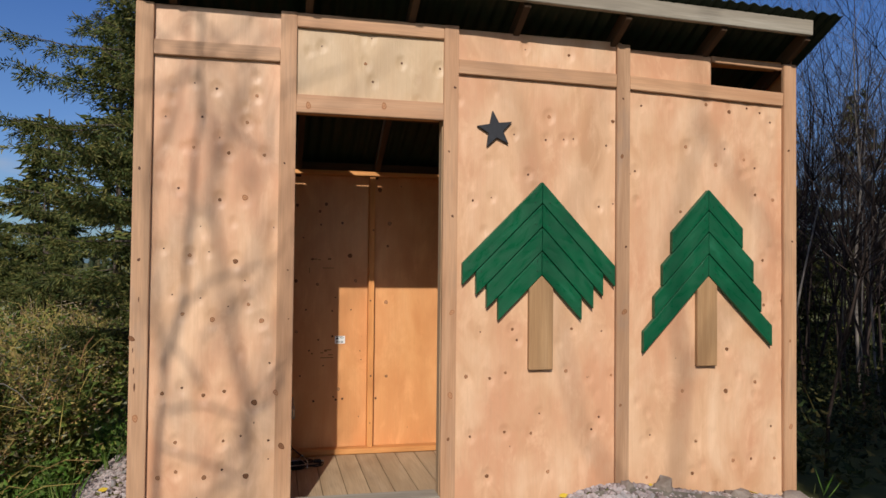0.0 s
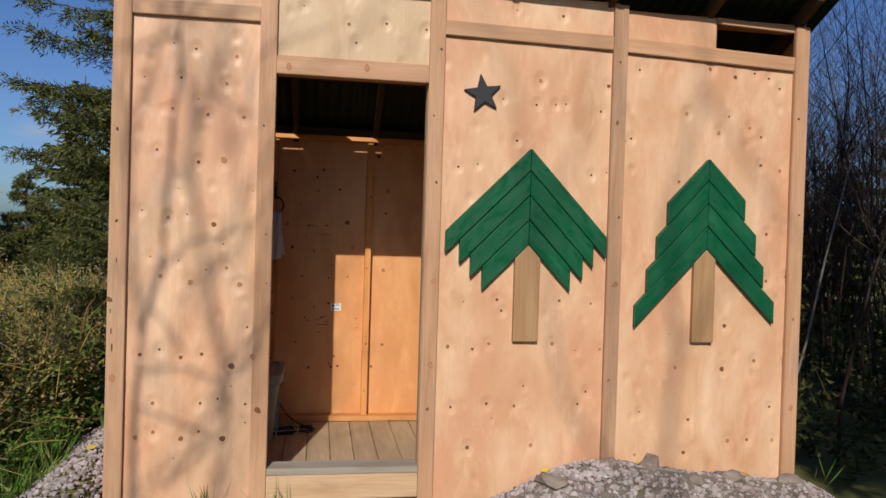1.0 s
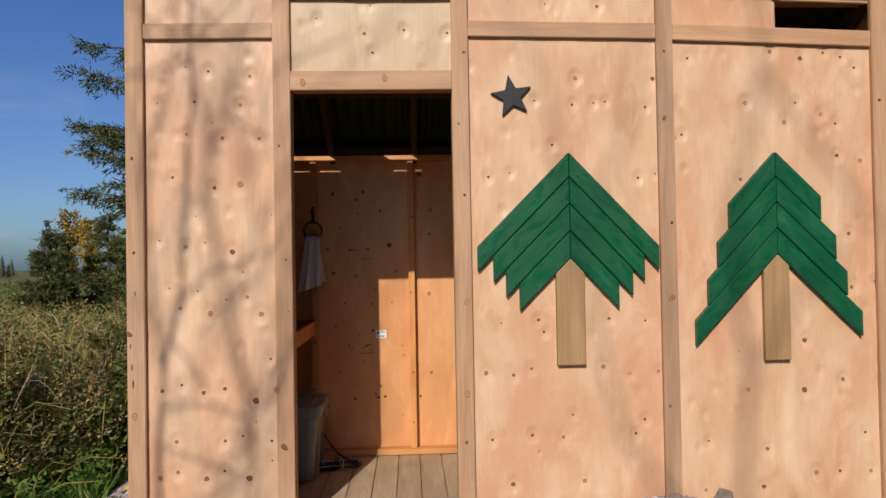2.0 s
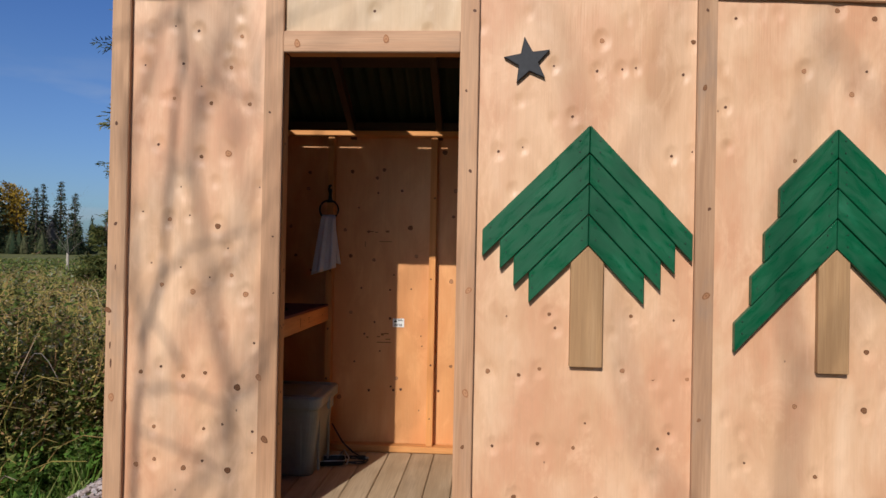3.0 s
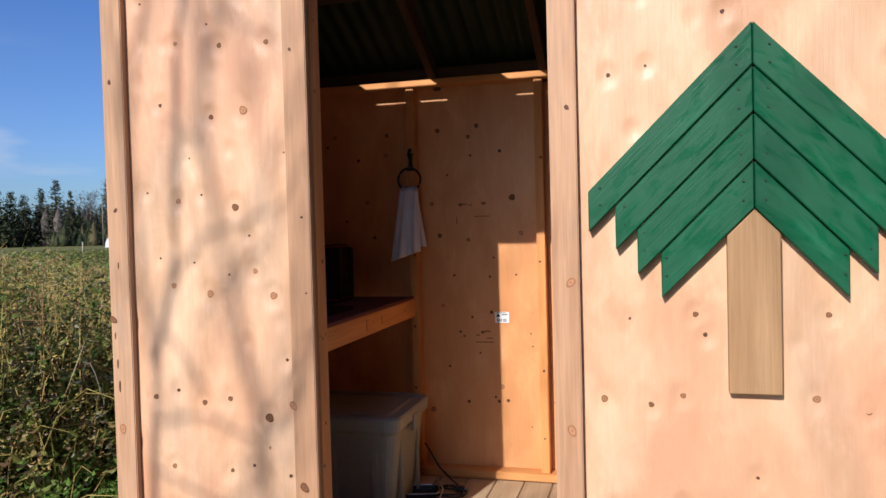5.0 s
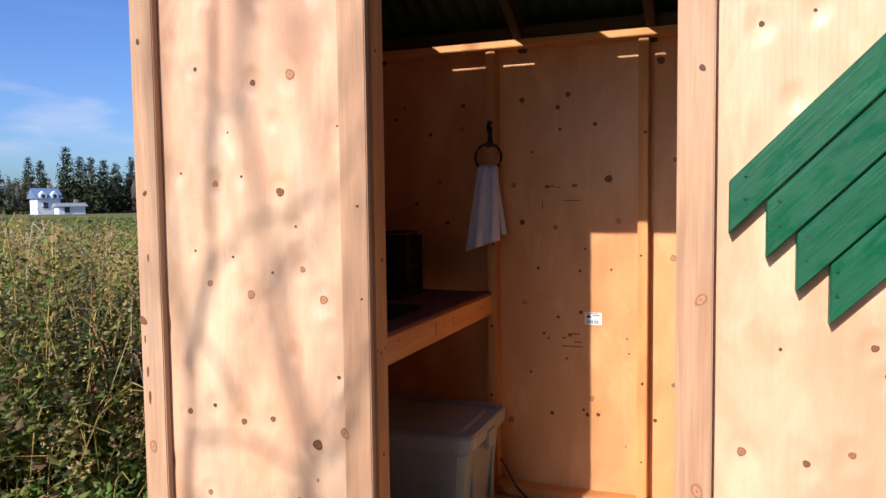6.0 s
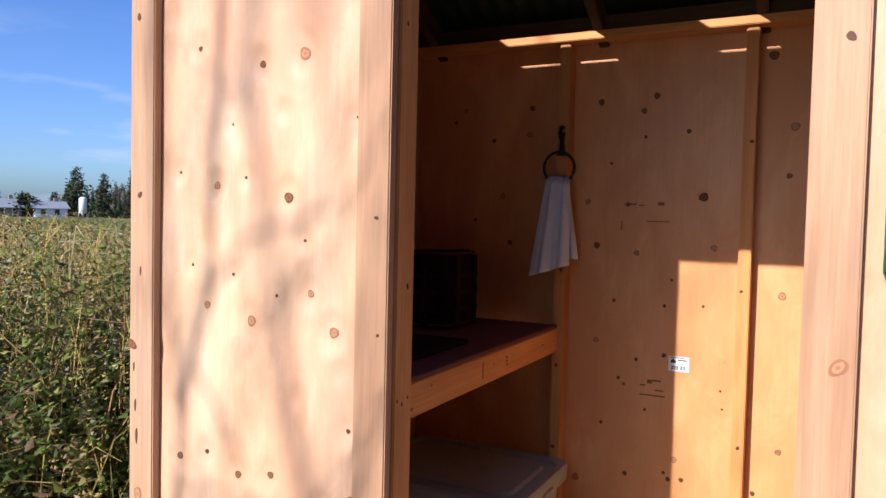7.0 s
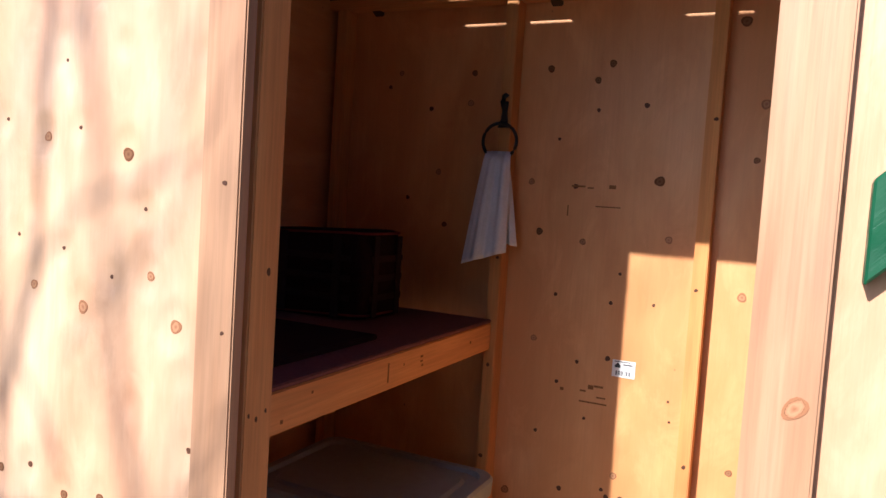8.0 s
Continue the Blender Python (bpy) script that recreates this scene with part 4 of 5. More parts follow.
for s in (-0.006, 0.006):
    part("prong", box_bm(0.018, 0.002, 0.006, 0, at=(0.233, -0.03 + s, 0.022)), STEEL, cord)
tray = empty("metal_tray", "small grey metal tray with bent wire rim on the floor", "tray", at=(0.035, 1.0, FLOOR))
rings = []
for h, w, d in ((0.0, 0.13, 0.09), (0.004, 0.14, 0.10), (0.03, 0.16, 0.12), (0.03, 0.152, 0.112), (0.006, 0.134, 0.094)):
    rings.append([(px, py, h) for px, py in rounded_rect(w, d, 0.02)])
part("pan", loft(rings), BLACK, tray)
rim_path = [(px, py, 0.031) for px, py in rounded_rect(0.16, 0.12, 0.02)]
tubes_object("rim", [(rim_path + rim_path[:1], [0.003] * (len(rim_path) + 1), 6)], STEEL, tray)
tubes_object("wire_handle", [([(0.05, 0.055, 0.03), (0.075, 0.03, 0.07), (0.10, -0.01, 0.035), (0.085, -0.055, 0.006)], [0.004] * 4, 6)], STEEL, tray)
tray.rotation_euler = (0, 0, 0.25)

# ---- ground ----
def smooth01(v):
    v = np.clip(v, 0, 1)
    return v * v * (3 - 2 * v)


def ground_z(x, y):
    x, y = np.asarray(x, float), np.asarray(y, float)
    z = -0.32 + 0.05 * np.sin(x * 0.9 + 1.3) * np.cos(y * 0.7) * smooth01((np.hypot(x, y) - 2) / 3)
    along = smooth01((x - 0.75) / 0.9) * smooth01((3.4 - x) / 0.5)
    heap = np.exp(-((y + 0.16) / 0.30) ** 2) * along * (0.30 + 0.05 * np.exp(-((x - 1.75) / 0.3) ** 2) - 0.075 * smooth01((x - 1.9) / 1.0))
    side = np.exp(-((x + 1.0) / 0.30) ** 2) * smooth01((y + 0.4) / 0.4) * smooth01((2.2 - y) / 0.6) * 0.24
    far = smooth01((np.hypot(x, y) - 30) / 200) * 0.25
    inside = (x > -0.8) & (x < 3.0) & (y > 0.0) & (y < 1.4)
    return np.where(inside, -0.33, z + heap + side + far)


def axis(lo, hi, step):
    near = np.arange(lo, hi + 1e-6, step)
    out = []
    d, s = 0.0, step
    while d < 4000:
        s *= 1.25
        d += s
        out.append(d)
    out = np.array(out)
    return np.concatenate([(lo - out)[::-1], near, hi + out])


gx, gy = axis(-6, 5, 0.08), axis(-2, 6, 0.08)
X, Y = np.meshgrid(gx, gy)
Z = ground_z(X, Y)
nx, ny = len(gx), len(gy)
idx = np.arange(nx * ny).reshape(ny, nx)
quads = np.stack([idx[:-1, :-1], idx[:-1, 1:], idx[1:, 1:], idx[1:, :-1]], -1).reshape(-1, 4)
gme = bpy.data.meshes.new("ground")
gme.from_pydata(np.stack([X, Y, Z], -1).reshape(-1, 3).tolist(), [], quads.tolist())
gme.materials.append(GRASS_GROUND)
gme.polygons.foreach_set("use_smooth", [True] * len(gme.polygons))
tagged(new("ground", gme), "rough weedy field ground", "ground", kind="structure")


# Ground sheet out of view, added to bounce sunlight into the shed.
yx, yy = np.arange(-2.6, 4.61, 0.2), np.arange(-6.0, -0.03, 0.2)
XX, YY = np.meshgrid(yx, yy)
fade = smooth01((XX + 2.6) / 0.6) * smooth01((4.6 - XX) / 0.6) * smooth01((YY + 6.0) / 0.6)
ZZ = ground_z(XX, YY) + 0.03 * fade - 0.012
idx = np.arange(XX.size).reshape(XX.shape)
yme = bpy.data.meshes.new("gravel_yard")
yme.from_pydata(np.stack([XX, YY, ZZ], -1).reshape(-1, 3).tolist(), [], np.stack([idx[:-1, :-1], idx[:-1, 1:], idx[1:, 1:], idx[1:, :-1]], -1).reshape(-1, 4).tolist())
yme.materials.append(YARD)
tagged(new("gravel_yard", yme), "unseen gravel yard added to bounce light into the shed", "ground", kind="structure")


# ---- gravel and stones ----
def stones_object(name, places, sizes, material, label, kind="stuff"):
    base = bmesh.new()
    bmesh.ops.create_icosphere(base, subdivisions=1, radius=1.0)
    bv = np.array([v.co[:] for v in base.verts])
    bf = np.array([[v.index for v in f.verts] for f in base.faces])
    base.free()
    n = len(places)
    v = np.repeat(bv[None], n, 0) * (1 + rng.uniform(-0.28, 0.28, (n, len(bv), 1)))
    v = v * rng.uniform(0.65, 1.25, (n, 1, 3)) * sizes[:, None, None]
    a = rng.uniform(0, 6.28, n)
    c, s = np.cos(a)[:, None], np.sin(a)[:, None]
    v = np.stack([v[..., 0] * c - v[..., 1] * s, v[..., 0] * s + v[..., 1] * c, v[..., 2] * 0.75], -1) + places[:, None]
    f = (bf[None] + (np.arange(n) * len(bv))[:, None, None]).reshape(-1, 3)
    me = bpy.data.meshes.new(name)
    me.from_pydata(v.reshape(-1, 3).tolist(), [], f.tolist())
    me.materials.append(material)
    return tagged(new(name, me), label, "gravel", kind=kind)


def scatter(n, x0, x1, y0, y1, keep=None):
    x, y = rng.uniform(x0, x1, n), rng.uniform(y0, y1, n)
    if keep is not None:
        m = keep(x, y)
        x, y = x[m], y[m]
    return np.stack([x, y, ground_z(x, y)], 1)


p1 = scatter(7500, 0.85, 3.35, -0.75, -0.035)
p2 = scatter(3600, -1.55, -0.8, -0.6, 2.0, lambda x, y: x < -0.82)
p3 = scatter(1500, -1.2, 1.0, -0.8, -0.04)
pg = np.concatenate([p1, p2, p3])
pg[:, 2] += 0.006
stones_object("gravel", pg, 0.006 + 0.017 * rng.uniform(size=len(pg)) ** 1.6, GRAVEL, "pinkish grey crushed gravel heaped against the shed")


def rock(x, y, r, squash, turn, tone=ROCK):
    bm = bmesh.new()
    bmesh.ops.create_icosphere(bm, subdivisions=2, radius=1.0)
    for v in bm.verts:
        d = v.co.copy()
        v.co *= 1 + 0.42 * noise.noise(d * 1.6 + Vector((x * 9, y * 7, r * 50))) + 0.08 * noise.noise(d * 4 + Vector((x * 9, 0, 3)))
        v.co = Vector((v.co.x * r, v.co.y * r * 0.75, v.co.z * r * squash))
    ob = mesh_object("stone", bm, tone, smooth=False)
    ob.matrix_world = Matrix.Translation((x, y, float(ground_z(x, y)) + r * squash * 0.05)) @ Matrix.Rotation(turn, 4, "Z") @ Matrix.Rotation(turn * 0.2, 4, "X")
    return tagged(ob, "rounded grey-brown field stone in the gravel", "stone", "stones in the gravel heap")


for x, y, r, sq, tu in ((0.96, -0.20, 0.075, 0.6, 0.3), (1.26, -0.26, 0.075, 0.6, 1.2), (1.47, -0.22, 0.10, 0.45, 2.0), (2.03, -0.15, 0.075, 0.95, 0.7), (2.50, -0.17, 0.08, 0.7, 2.4),
                       (1.80, -0.17, 0.05, 0.8, 1.0), (2.26, -0.22, 0.055, 0.6, 1.8), (2.86, -0.16, 0.09, 0.5, 0.2), (2.52, -0.05, 0.022, 0.9, 0.9), (-0.55, -0.12, 0.05, 0.6, 0.5), (-0.2, -0.16, 0.04, 0.6, 0.1)):
    rock(x, y, r, sq, tu)


def fallen_leaf(x, y, turn, lift=0.03):
    bm = prism_bm([(-0.03, 0), (-0.012, 0.014), (0.012, 0.016), (0.034, 0.0), (0.012, -0.015), (-0.012, -0.013)], 0.002, 0)
    for v in bm.verts:
        v.co.z += 6 * v.co.y ** 2 + 3 * v.co.x ** 2
    ob = mesh_object("fallen_leaf", bm, YELLOW)
    ob.matrix_world = Matrix.Translation((x, y, float(ground_z(x, y)) + lift)) @ Matrix.Rotation(turn, 4, "Z") @ Matrix.Rotation(0.5, 4, "X")
    tagged(ob, "yellow fallen leaf on the gravel", "leaf", "fallen leaves")


for x, y, a in ((1.47, -0.07, 0.2), (2.01, -0.05, 1.0), (2.66, -0.06, 2.0), (-1.02, 0.6, 0.8)):
    fallen_leaf(x, y, a)


# ---- grass and weeds ----
def grass_patch(name, p, height, label, material=GRASS, per=9, wide=0.007):
    n = len(p) * per
    base = np.repeat(p, per, 0) + rng.normal(0, 0.03, (n, 3)) * (1, 1, 0)
    way = np.stack([rng.normal(0, 0.45, n), rng.normal(0, 0.45, n), np.ones(n)], 1)
    h = np.repeat(height, per) * rng.uniform(0.5, 1.15, n)
    return leaves_object(name, base, way, unit(n), h, np.full(n, wide) * rng.uniform(0.7, 1.6, n), material, None, 0.1, label, "stuff")


g1 = scatter(900, -3.6, -1.0, -0.6, 3.0, lambda x, y: rng.uniform(size=len(x)) < smooth01((-x - 1.0) / 0.4))
tagged(grass_patch("grass", g1, rng.uniform(0.12, 0.3, len(g1)), "fresh green grass beside the gravel", wide=0.009), category="grass")
g2 = np.array([(x, y, z) for x, y, z in ((-0.28, -0.06, -0.2), (-0.26, -0.07, -0.2), (0.06, -0.10, -0.22), (0.09, -0.09, -0.22), (0.03, -0.11, -0.22), (3.3, 0.1, -0.2))])
tagged(grass_patch("grass_tuft", g2, np.full(len(g2), 0.21), "thin grass tuft at the shed's foot", per=5, wide=0.006), category="grass")


def weeds(name, p, height, leaves, size, label, material=WEED, low=0.12):
    """Tall leafy field weeds: stems with leaves and seed heads, all in one mesh."""
    n = len(p)
    lean = np.stack([rng.normal(0, 0.16, n), rng.normal(0, 0.16, n), np.ones(n)], 1)
    k = leaves
    frac = rng.uniform(low, 1.0, (n, k)) ** 0.8
    base = p[:, None] + lean[:, None] * (frac * height[:, None])[..., None] + rng.normal(0, 0.035, (n, k, 3))
    base = base + (np.stack([rng.normal(0, 1, n), rng.normal(0, 1, n), -0.4 * np.ones(n)], 1) * 0.16)[:, None] * (frac ** 2.5)[..., None]
    a = rng.uniform(0, 6.28, (n, k))
    way = np.stack([np.cos(a), np.sin(a), rng.uniform(-0.35, 0.7, (n, k))], -1).reshape(-1, 3)
    m = n * k
    length = rng.uniform(0.5, 1.3, m) * size * np.repeat(1.25 - 0.6 * frac.reshape(-1), 1)
    side = np.cross(way, (0, 0, 1.0)) + unit(m) * 0.5
    stem_b = p
    stem_w = lean
    base = np.concatenate([base.reshape(-1, 3), stem_b, stem_b + lean * (height * 0.45)[:, None]])
    way = np.concatenate([way, stem_w, stem_w + unit(n) * 0.25])
    side = np.concatenate([side, unit(n), unit(n)])
    length = np.concatenate([length, height * 0.6, height * 0.6])
    width = np.concatenate([rng.uniform(0.35, 0.65, m) * length[:m], np.full(2 * n, 0.006)])
    return tagged(leaves_object(name, base, way, side, length, width, material, None, 0.2, label, "stuff"), category="weeds")


def tall(x, y):
    """Weed height: higher to the west of the shed."""
    b = np.degrees(np.arctan2(-(x - 0.85), y + 1.5))
    r = np.hypot(x - 0.85, y + 1.5)
    return (1.0 + 0.36 * smooth01((b - 40) / 14)) * (0.32 + 0.68 * smooth01((r - 2.9) / 1.3))


def field(n, r0, r1, b0=2, b1=72):
    r = np.sqrt(rng.uniform(r0 ** 2, r1 ** 2, n))
    b = np.radians(rng.uniform(b0, b1, n))
    x, y = 0.85 - r * np.sin(b), -1.5 + r * np.cos(b)
    m = (x < -1.55 + 0.12 * np.sin(y * 5)) & ~((x > -0.95) & (y > -0.2))
    x, y = x[m], y[m]
    return np.stack([x, y, ground_z(x, y)], 1)


def clumps(p, per, spread):
    """Stems gathered in clumps, with bare dark gaps between; the stems of a clump share its height."""
    n = len(p)
    q = np.repeat(p, per, 0) + rng.normal(0, spread, (n * per, 3)) * (1, 1, 0)
    q[:, 2] = ground_z(q[:, 0], q[:, 1])
    return q, np.repeat(rng.uniform(0.5, 1.15, n), per)


w1, lift1 = clumps(field(330, 2.6, 6.5), 8, 0.1)
lift1 = lift1[w1[:, 0] < -1.35]
w1 = w1[w1[:, 0] < -1.35]
weeds("weeds", w1, tall(w1[:, 0], w1[:, 1]) * lift1 * rng.uniform(0.75, 1.08, len(w1)), 62, 0.075, "dense tall goldenrod and raspberry weeds, green and browning")
w2, lift2 = clumps(field(420, 6.0, 16), 8, 0.2)
weeds("weeds", w2, tall(w2[:, 0], w2[:, 1]) * (0.25 + 0.75 * lift2) * rng.uniform(0.85, 1.1, len(w2)), 46, 0.085, "tall browning field weeds")
heads = w1[::2]
weeds("seed_heads", heads, tall(heads[:, 0], heads[:, 1]) * lift1[::2] * 1.02, 40, 0.034, "golden and brown seed heads on the tall weeds", STALK, 0.72)
heads = w2[::2]
weeds("seed_heads", heads, tall(heads[:, 0], heads[:, 1]) * (0.25 + 0.75 * lift2[::2]) * 1.04, 26, 0.05, "golden and brown seed heads on the field weeds", STALK, 0.72)
w3 = field(9000, 15, 75, 10, 72)
weeds("weeds", w3, tall(w3[:, 0], w3[:, 1]) * rng.uniform(0.5, 1.0, len(w3)) * np.clip(1.2 - np.hypot(w3[:, 0], w3[:, 1]) / 100, 0.4, 1), 18, 0.2, "far browning field weeds")


n1 = scatter(900, -3.3, -1.2, -0.9, 2.4, lambda x, y: rng.uniform(size=len(x)) < smooth01((-x - 1.2) / 0.3))
weeds("leafy_plants", n1, rng.uniform(0.15, 0.45, len(n1)), 60, 0.06, "fresh green leafy plants below the tall weeds", GRASS)


def stalks(n, r0, r1, label):
    """Thin arching dry stems, matted together."""
    verts, faces = [], []
    p = field(n, r0, r1, 20, 66)
    for x, y, z in p:
        a, h, w = rng.uniform(0, 6.28), float(tall(x, y)) * rng.uniform(0.6, 1.12), rng.uniform(0.05, 0.65)
        path = [(x + math.cos(a) * w * u * u, y + math.sin(a) * w * u * u, z + h * math.sin(u * 1.35 + 0.9 * u * u * w)) for u in (0, 0.3, 0.6, 0.8, 1.0)]
        v, f = tube_data(path, [0.004, 0.0035, 0.003, 0.003, 0.0015], 3)
        k = len(verts)
        verts += [tuple(q) for q in v]
        faces += [tuple(i + k for i in g) for g in f]
    me = bpy.data.meshes.new("dry_stalks")
    me.from_pydata(verts, [], faces)
    me.materials.append(STALK)
    tagged(new("dry_stalks", me), label, "weeds", kind="stuff")


stalks(1300, 2.7, 7.0, "matted yellow and brown dry weed stems")
stalks(1500, 7.0, 16.0, "yellow and brown dry weed stems")


def cane(points, label="arching yellowed weed cane beside the shed"):
    ob = tubes_object("weed_cane", [(points, [0.006 - 0.0045 * i / (len(points) - 1) for i in range(len(points))], 5)], PALE_BARK)
    tagged(ob, label, "weed cane", "dry canes")


for k in range(16):
    r, b = rng.uniform(3.0, 5.6), radians(rng.uniform(30, 60))
    x, y = 0.85 - r * math.sin(b), -1.5 + r * math.cos(b)
    if x > -1.4:
        continue
    a, h, w = rng.uniform(0, 6.28), rng.uniform(0.5, 0.95), rng.uniform(0.3, 0.7)
    z = float(ground_z(x, y))
    cane([(x + math.cos(a) * w * u * u, y + math.sin(a) * w * u * u, z + h * math.sin(u * 2.1)) for u in [i / 9 for i in range(10)]])


# ---- trees ----
def spruce(x, y, height, reach, name="spruce_tree", label="dark green spruce with drooping branches behind the shed", dense=1.0, first=0.1, seed=3, size=1.0, fine=False):
    r = np.random.default_rng(seed)
    z0 = float(ground_z(x, y))
    t = empty(name, label, "tree", at=(x, y, z0))
    tubes_object("trunk", [([(0, 0, -0.1), (0.02, 0.01, height * 0.4), (0, 0, height)], [0.035 * height * 0.4, 0.022 * height * 0.4, 0.01], 9)], BARK, t)
    limbs, base, way, side, length = [], [], [], [], []
    h = height * first
    while h < height * 0.97:
        for _ in range(int((6.5 if fine else 5) * dense)):
            a = r.uniform(0, 6.28)
            L = reach * (1 - h / height) ** 0.75 * r.uniform(0.6, 1.1) * min(1.0, 0.5 + 0.22 * h)
            d = np.array((math.cos(a), math.sin(a), 0))
            hh = h + r.uniform(-0.1, 0.1)
            pts = [np.array((0, 0, hh)) + d * L * u + np.array((0, 0, -0.32 * L * u + 0.28 * L * u * u)) for u in (0, 0.35, 0.7, 1.0)]
            limbs.append(([tuple(p) for p in pts], [0.012 + 0.01 * L, 0.008 + 0.005 * L, 0.006, 0.003], 5))
            if fine:
                nt = int(38 * L) + 4
                u = r.uniform(0.03, 1.0, nt) ** 0.85
                s = np.array((-d[1], d[0], 0))
                sg = np.where(r.uniform(size=nt) < 0.5, -1, 1)
                tb = np.array((0, 0, hh))[None] + d[None] * (L * u)[:, None]
                tb[:, 2] += -0.32 * L * u + 0.28 * L * u * u
                td = d[None] * r.uniform(0.3, 0.9, nt)[:, None] + s[None] * (sg * r.uniform(0.5, 1.0, nt))[:, None] - np.array((0, 0, 0.3)) + r.normal(0, 0.15, (nt, 3))
                tl = r.uniform(0.16, 0.42, nt) * (1.15 - 0.6 * u) * (0.5 + 0.35 * L)
                m = 30
                v = r.uniform(0, 1, (nt, m))
                q = r.normal(0, 1, (nt, m, 3))
                base.append((tb[:, None] + td[:, None] * (tl[:, None] * v)[..., None] + q * 0.008).reshape(-1, 3))
                way.append((td[:, None] * 0.8 + q * 0.55).reshape(-1, 3))
                side.append(r.normal(0, 1, (nt * m, 3)))
                length.append(r.uniform(0.03, 0.07, nt * m))
                continue
            n = int(95 * L * dense) + 10
            u = r.uniform(0.12, 1.0, n)
            s = np.array((-d[1], d[0], 0))
            off = r.uniform(-1, 1, n) * (0.34 * L * (1 - u) + 0.09)
            p = np.array((0, 0, hh))[None] + d[None] * (L * u)[:, None] + s[None] * off[:, None]
            p[:, 2] += -0.32 * L * u + 0.28 * L * u * u - np.abs(off) * 0.25 + r.normal(0, 0.03, n)
            w = d[None] * r.uniform(0.2, 1, n)[:, None] + s[None] * (np.sign(off) * r.uniform(0.1, 1.0, n))[:, None] + r.normal(0, 0.25, (n, 3)) - np.array((0, 0, 0.25))
            base.append(p)
            way.append(w)
            side.append(r.normal(0, 1, (n, 3)))
            length.append(r.uniform(0.06, 0.16, n) * size)
        h += (0.17 + 0.012 * height) * (1.35 if fine else 1.0)
    tagged(tubes_object("branchwork", limbs, BARK, t), kind="stuff")
    base, way, side, length = (np.concatenate(v) for v in (base, way, side, length))
    leaves_object("crown", base, way, side, length, length * (0.2 if fine else 0.26), NEEDLES, t, 0.3)
    return t


spruce(-0.85, 3.5, 8.5, 2.3, fine=True, dense=2.0, first=0.13, seed=5)
spruce(-3.3, 7.6, 2.6, 1.1, "young_spruce", "young bushy spruce standing in the weeds", 1.6, 0.05, 9, fine=True)
for bx, by, bh, bs in ((-4.6, 7.4, 2.1, 61), (-4.1, 8.0, 2.4, 62), (-4.3, 6.5, 1.8, 63)):
    spruce(bx, by, bh, 0.9, "young_spruce", "young bushy spruce standing in the weeds", 1.6, 0.05, bs, fine=True)
spruce(-4.2, 11.0, 4.4, 1.7, "spruce_tree", "bushy dark spruce at the field's edge", 1.0, 0.03, 12, 1.6)
spruce(-2.7, 9.5, 6.0, 1.3, "spruce_tree", "dark spruce farther back in the field", 1.0, 0.08, 11, 1.4)


def bare_tree(x, y, height, rad, r, twigs=4, spread=0.5, curve=0.15):
    """Tubes of a leafless sapling, in world coordinates."""
    z = float(ground_z(x, y)) - 0.05
    out = []

    def grow(p, d, L, w, depth):
        n = 5
        pts, ws = [p], [w]
        for i in range(n):
            d = (d + np.array(r.normal(0, curve, 3)) + np.array((0, 0, 0.06))) if depth else d + np.array((*r.normal(0, curve * 0.5, 2), 0.05))
            d = d / np.linalg.norm(d)
            p = p + d * L / n
            pts.append(p)
            ws.append(w * (1 - 0.8 * (i + 1) / n))
        out.append(([tuple(q) for q in pts], ws, 5 if depth < 1 else 3))
        if depth < 2:
            for _ in range(twigs if depth == 0 else 4):
                k = int(r.integers(1 if depth else 2, n + 1))
                a = r.uniform(0, 6.28)
                e = d * 0.75 + np.array((math.cos(a), math.sin(a), 0.25)) * spread
                grow(pts[k], e / np.linalg.norm(e), L * r.uniform(0.3, 0.55), ws[k] * 0.65, depth + 1)

    grow(np.array((x, y, z)), np.array((r.normal(0, 0.08), r.normal(0, 0.08), 1.0)), height, rad, 0)
    return out


rt = np.random.default_rng(21)
for k in range(70):
    x, y = rt.uniform(3.5, 10.5), rt.uniform(0.4, 7.5)
    if x < 3.3 + 0.15 * y:
        continue
    ob = tubes_object("bare_sapling", bare_tree(x, y, rt.uniform(2.6, 4.7), rt.uniform(0.011, 0.024), rt, 14, 0.8), SHADE_DARK_TWIG if k % 6 else PALE_BARK)
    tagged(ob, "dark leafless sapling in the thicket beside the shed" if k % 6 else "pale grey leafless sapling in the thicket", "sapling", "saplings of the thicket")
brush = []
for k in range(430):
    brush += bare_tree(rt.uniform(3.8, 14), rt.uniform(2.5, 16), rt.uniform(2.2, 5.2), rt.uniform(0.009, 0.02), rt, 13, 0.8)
tagged(tubes_object("thicket", brush, SHADE_DARK_TWIG), "dense dark leafless thicket", "thicket", kind="stuff")
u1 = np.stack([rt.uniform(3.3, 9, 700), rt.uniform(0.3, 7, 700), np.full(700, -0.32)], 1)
weeds("undergrowth", u1, rt.uniform(0.25, 0.9, 700), 22, 0.09, "low undergrowth, darkened for the shade below the saplings", UNDER)
for x, y, h, s in ((7.6, 9.5, 5.0, 31), (10.5, 12.0, 6.0, 32), (5.6, 11.0, 4.2, 33), (13.5, 11.0, 6.0, 34), (8.6, 14.0, 6.5, 35)):
    spruce(x, y, h, 1.6, "spruce_tree", "dark spruce at the back of the thicket", 0.7, 0.03, s, 1.6)


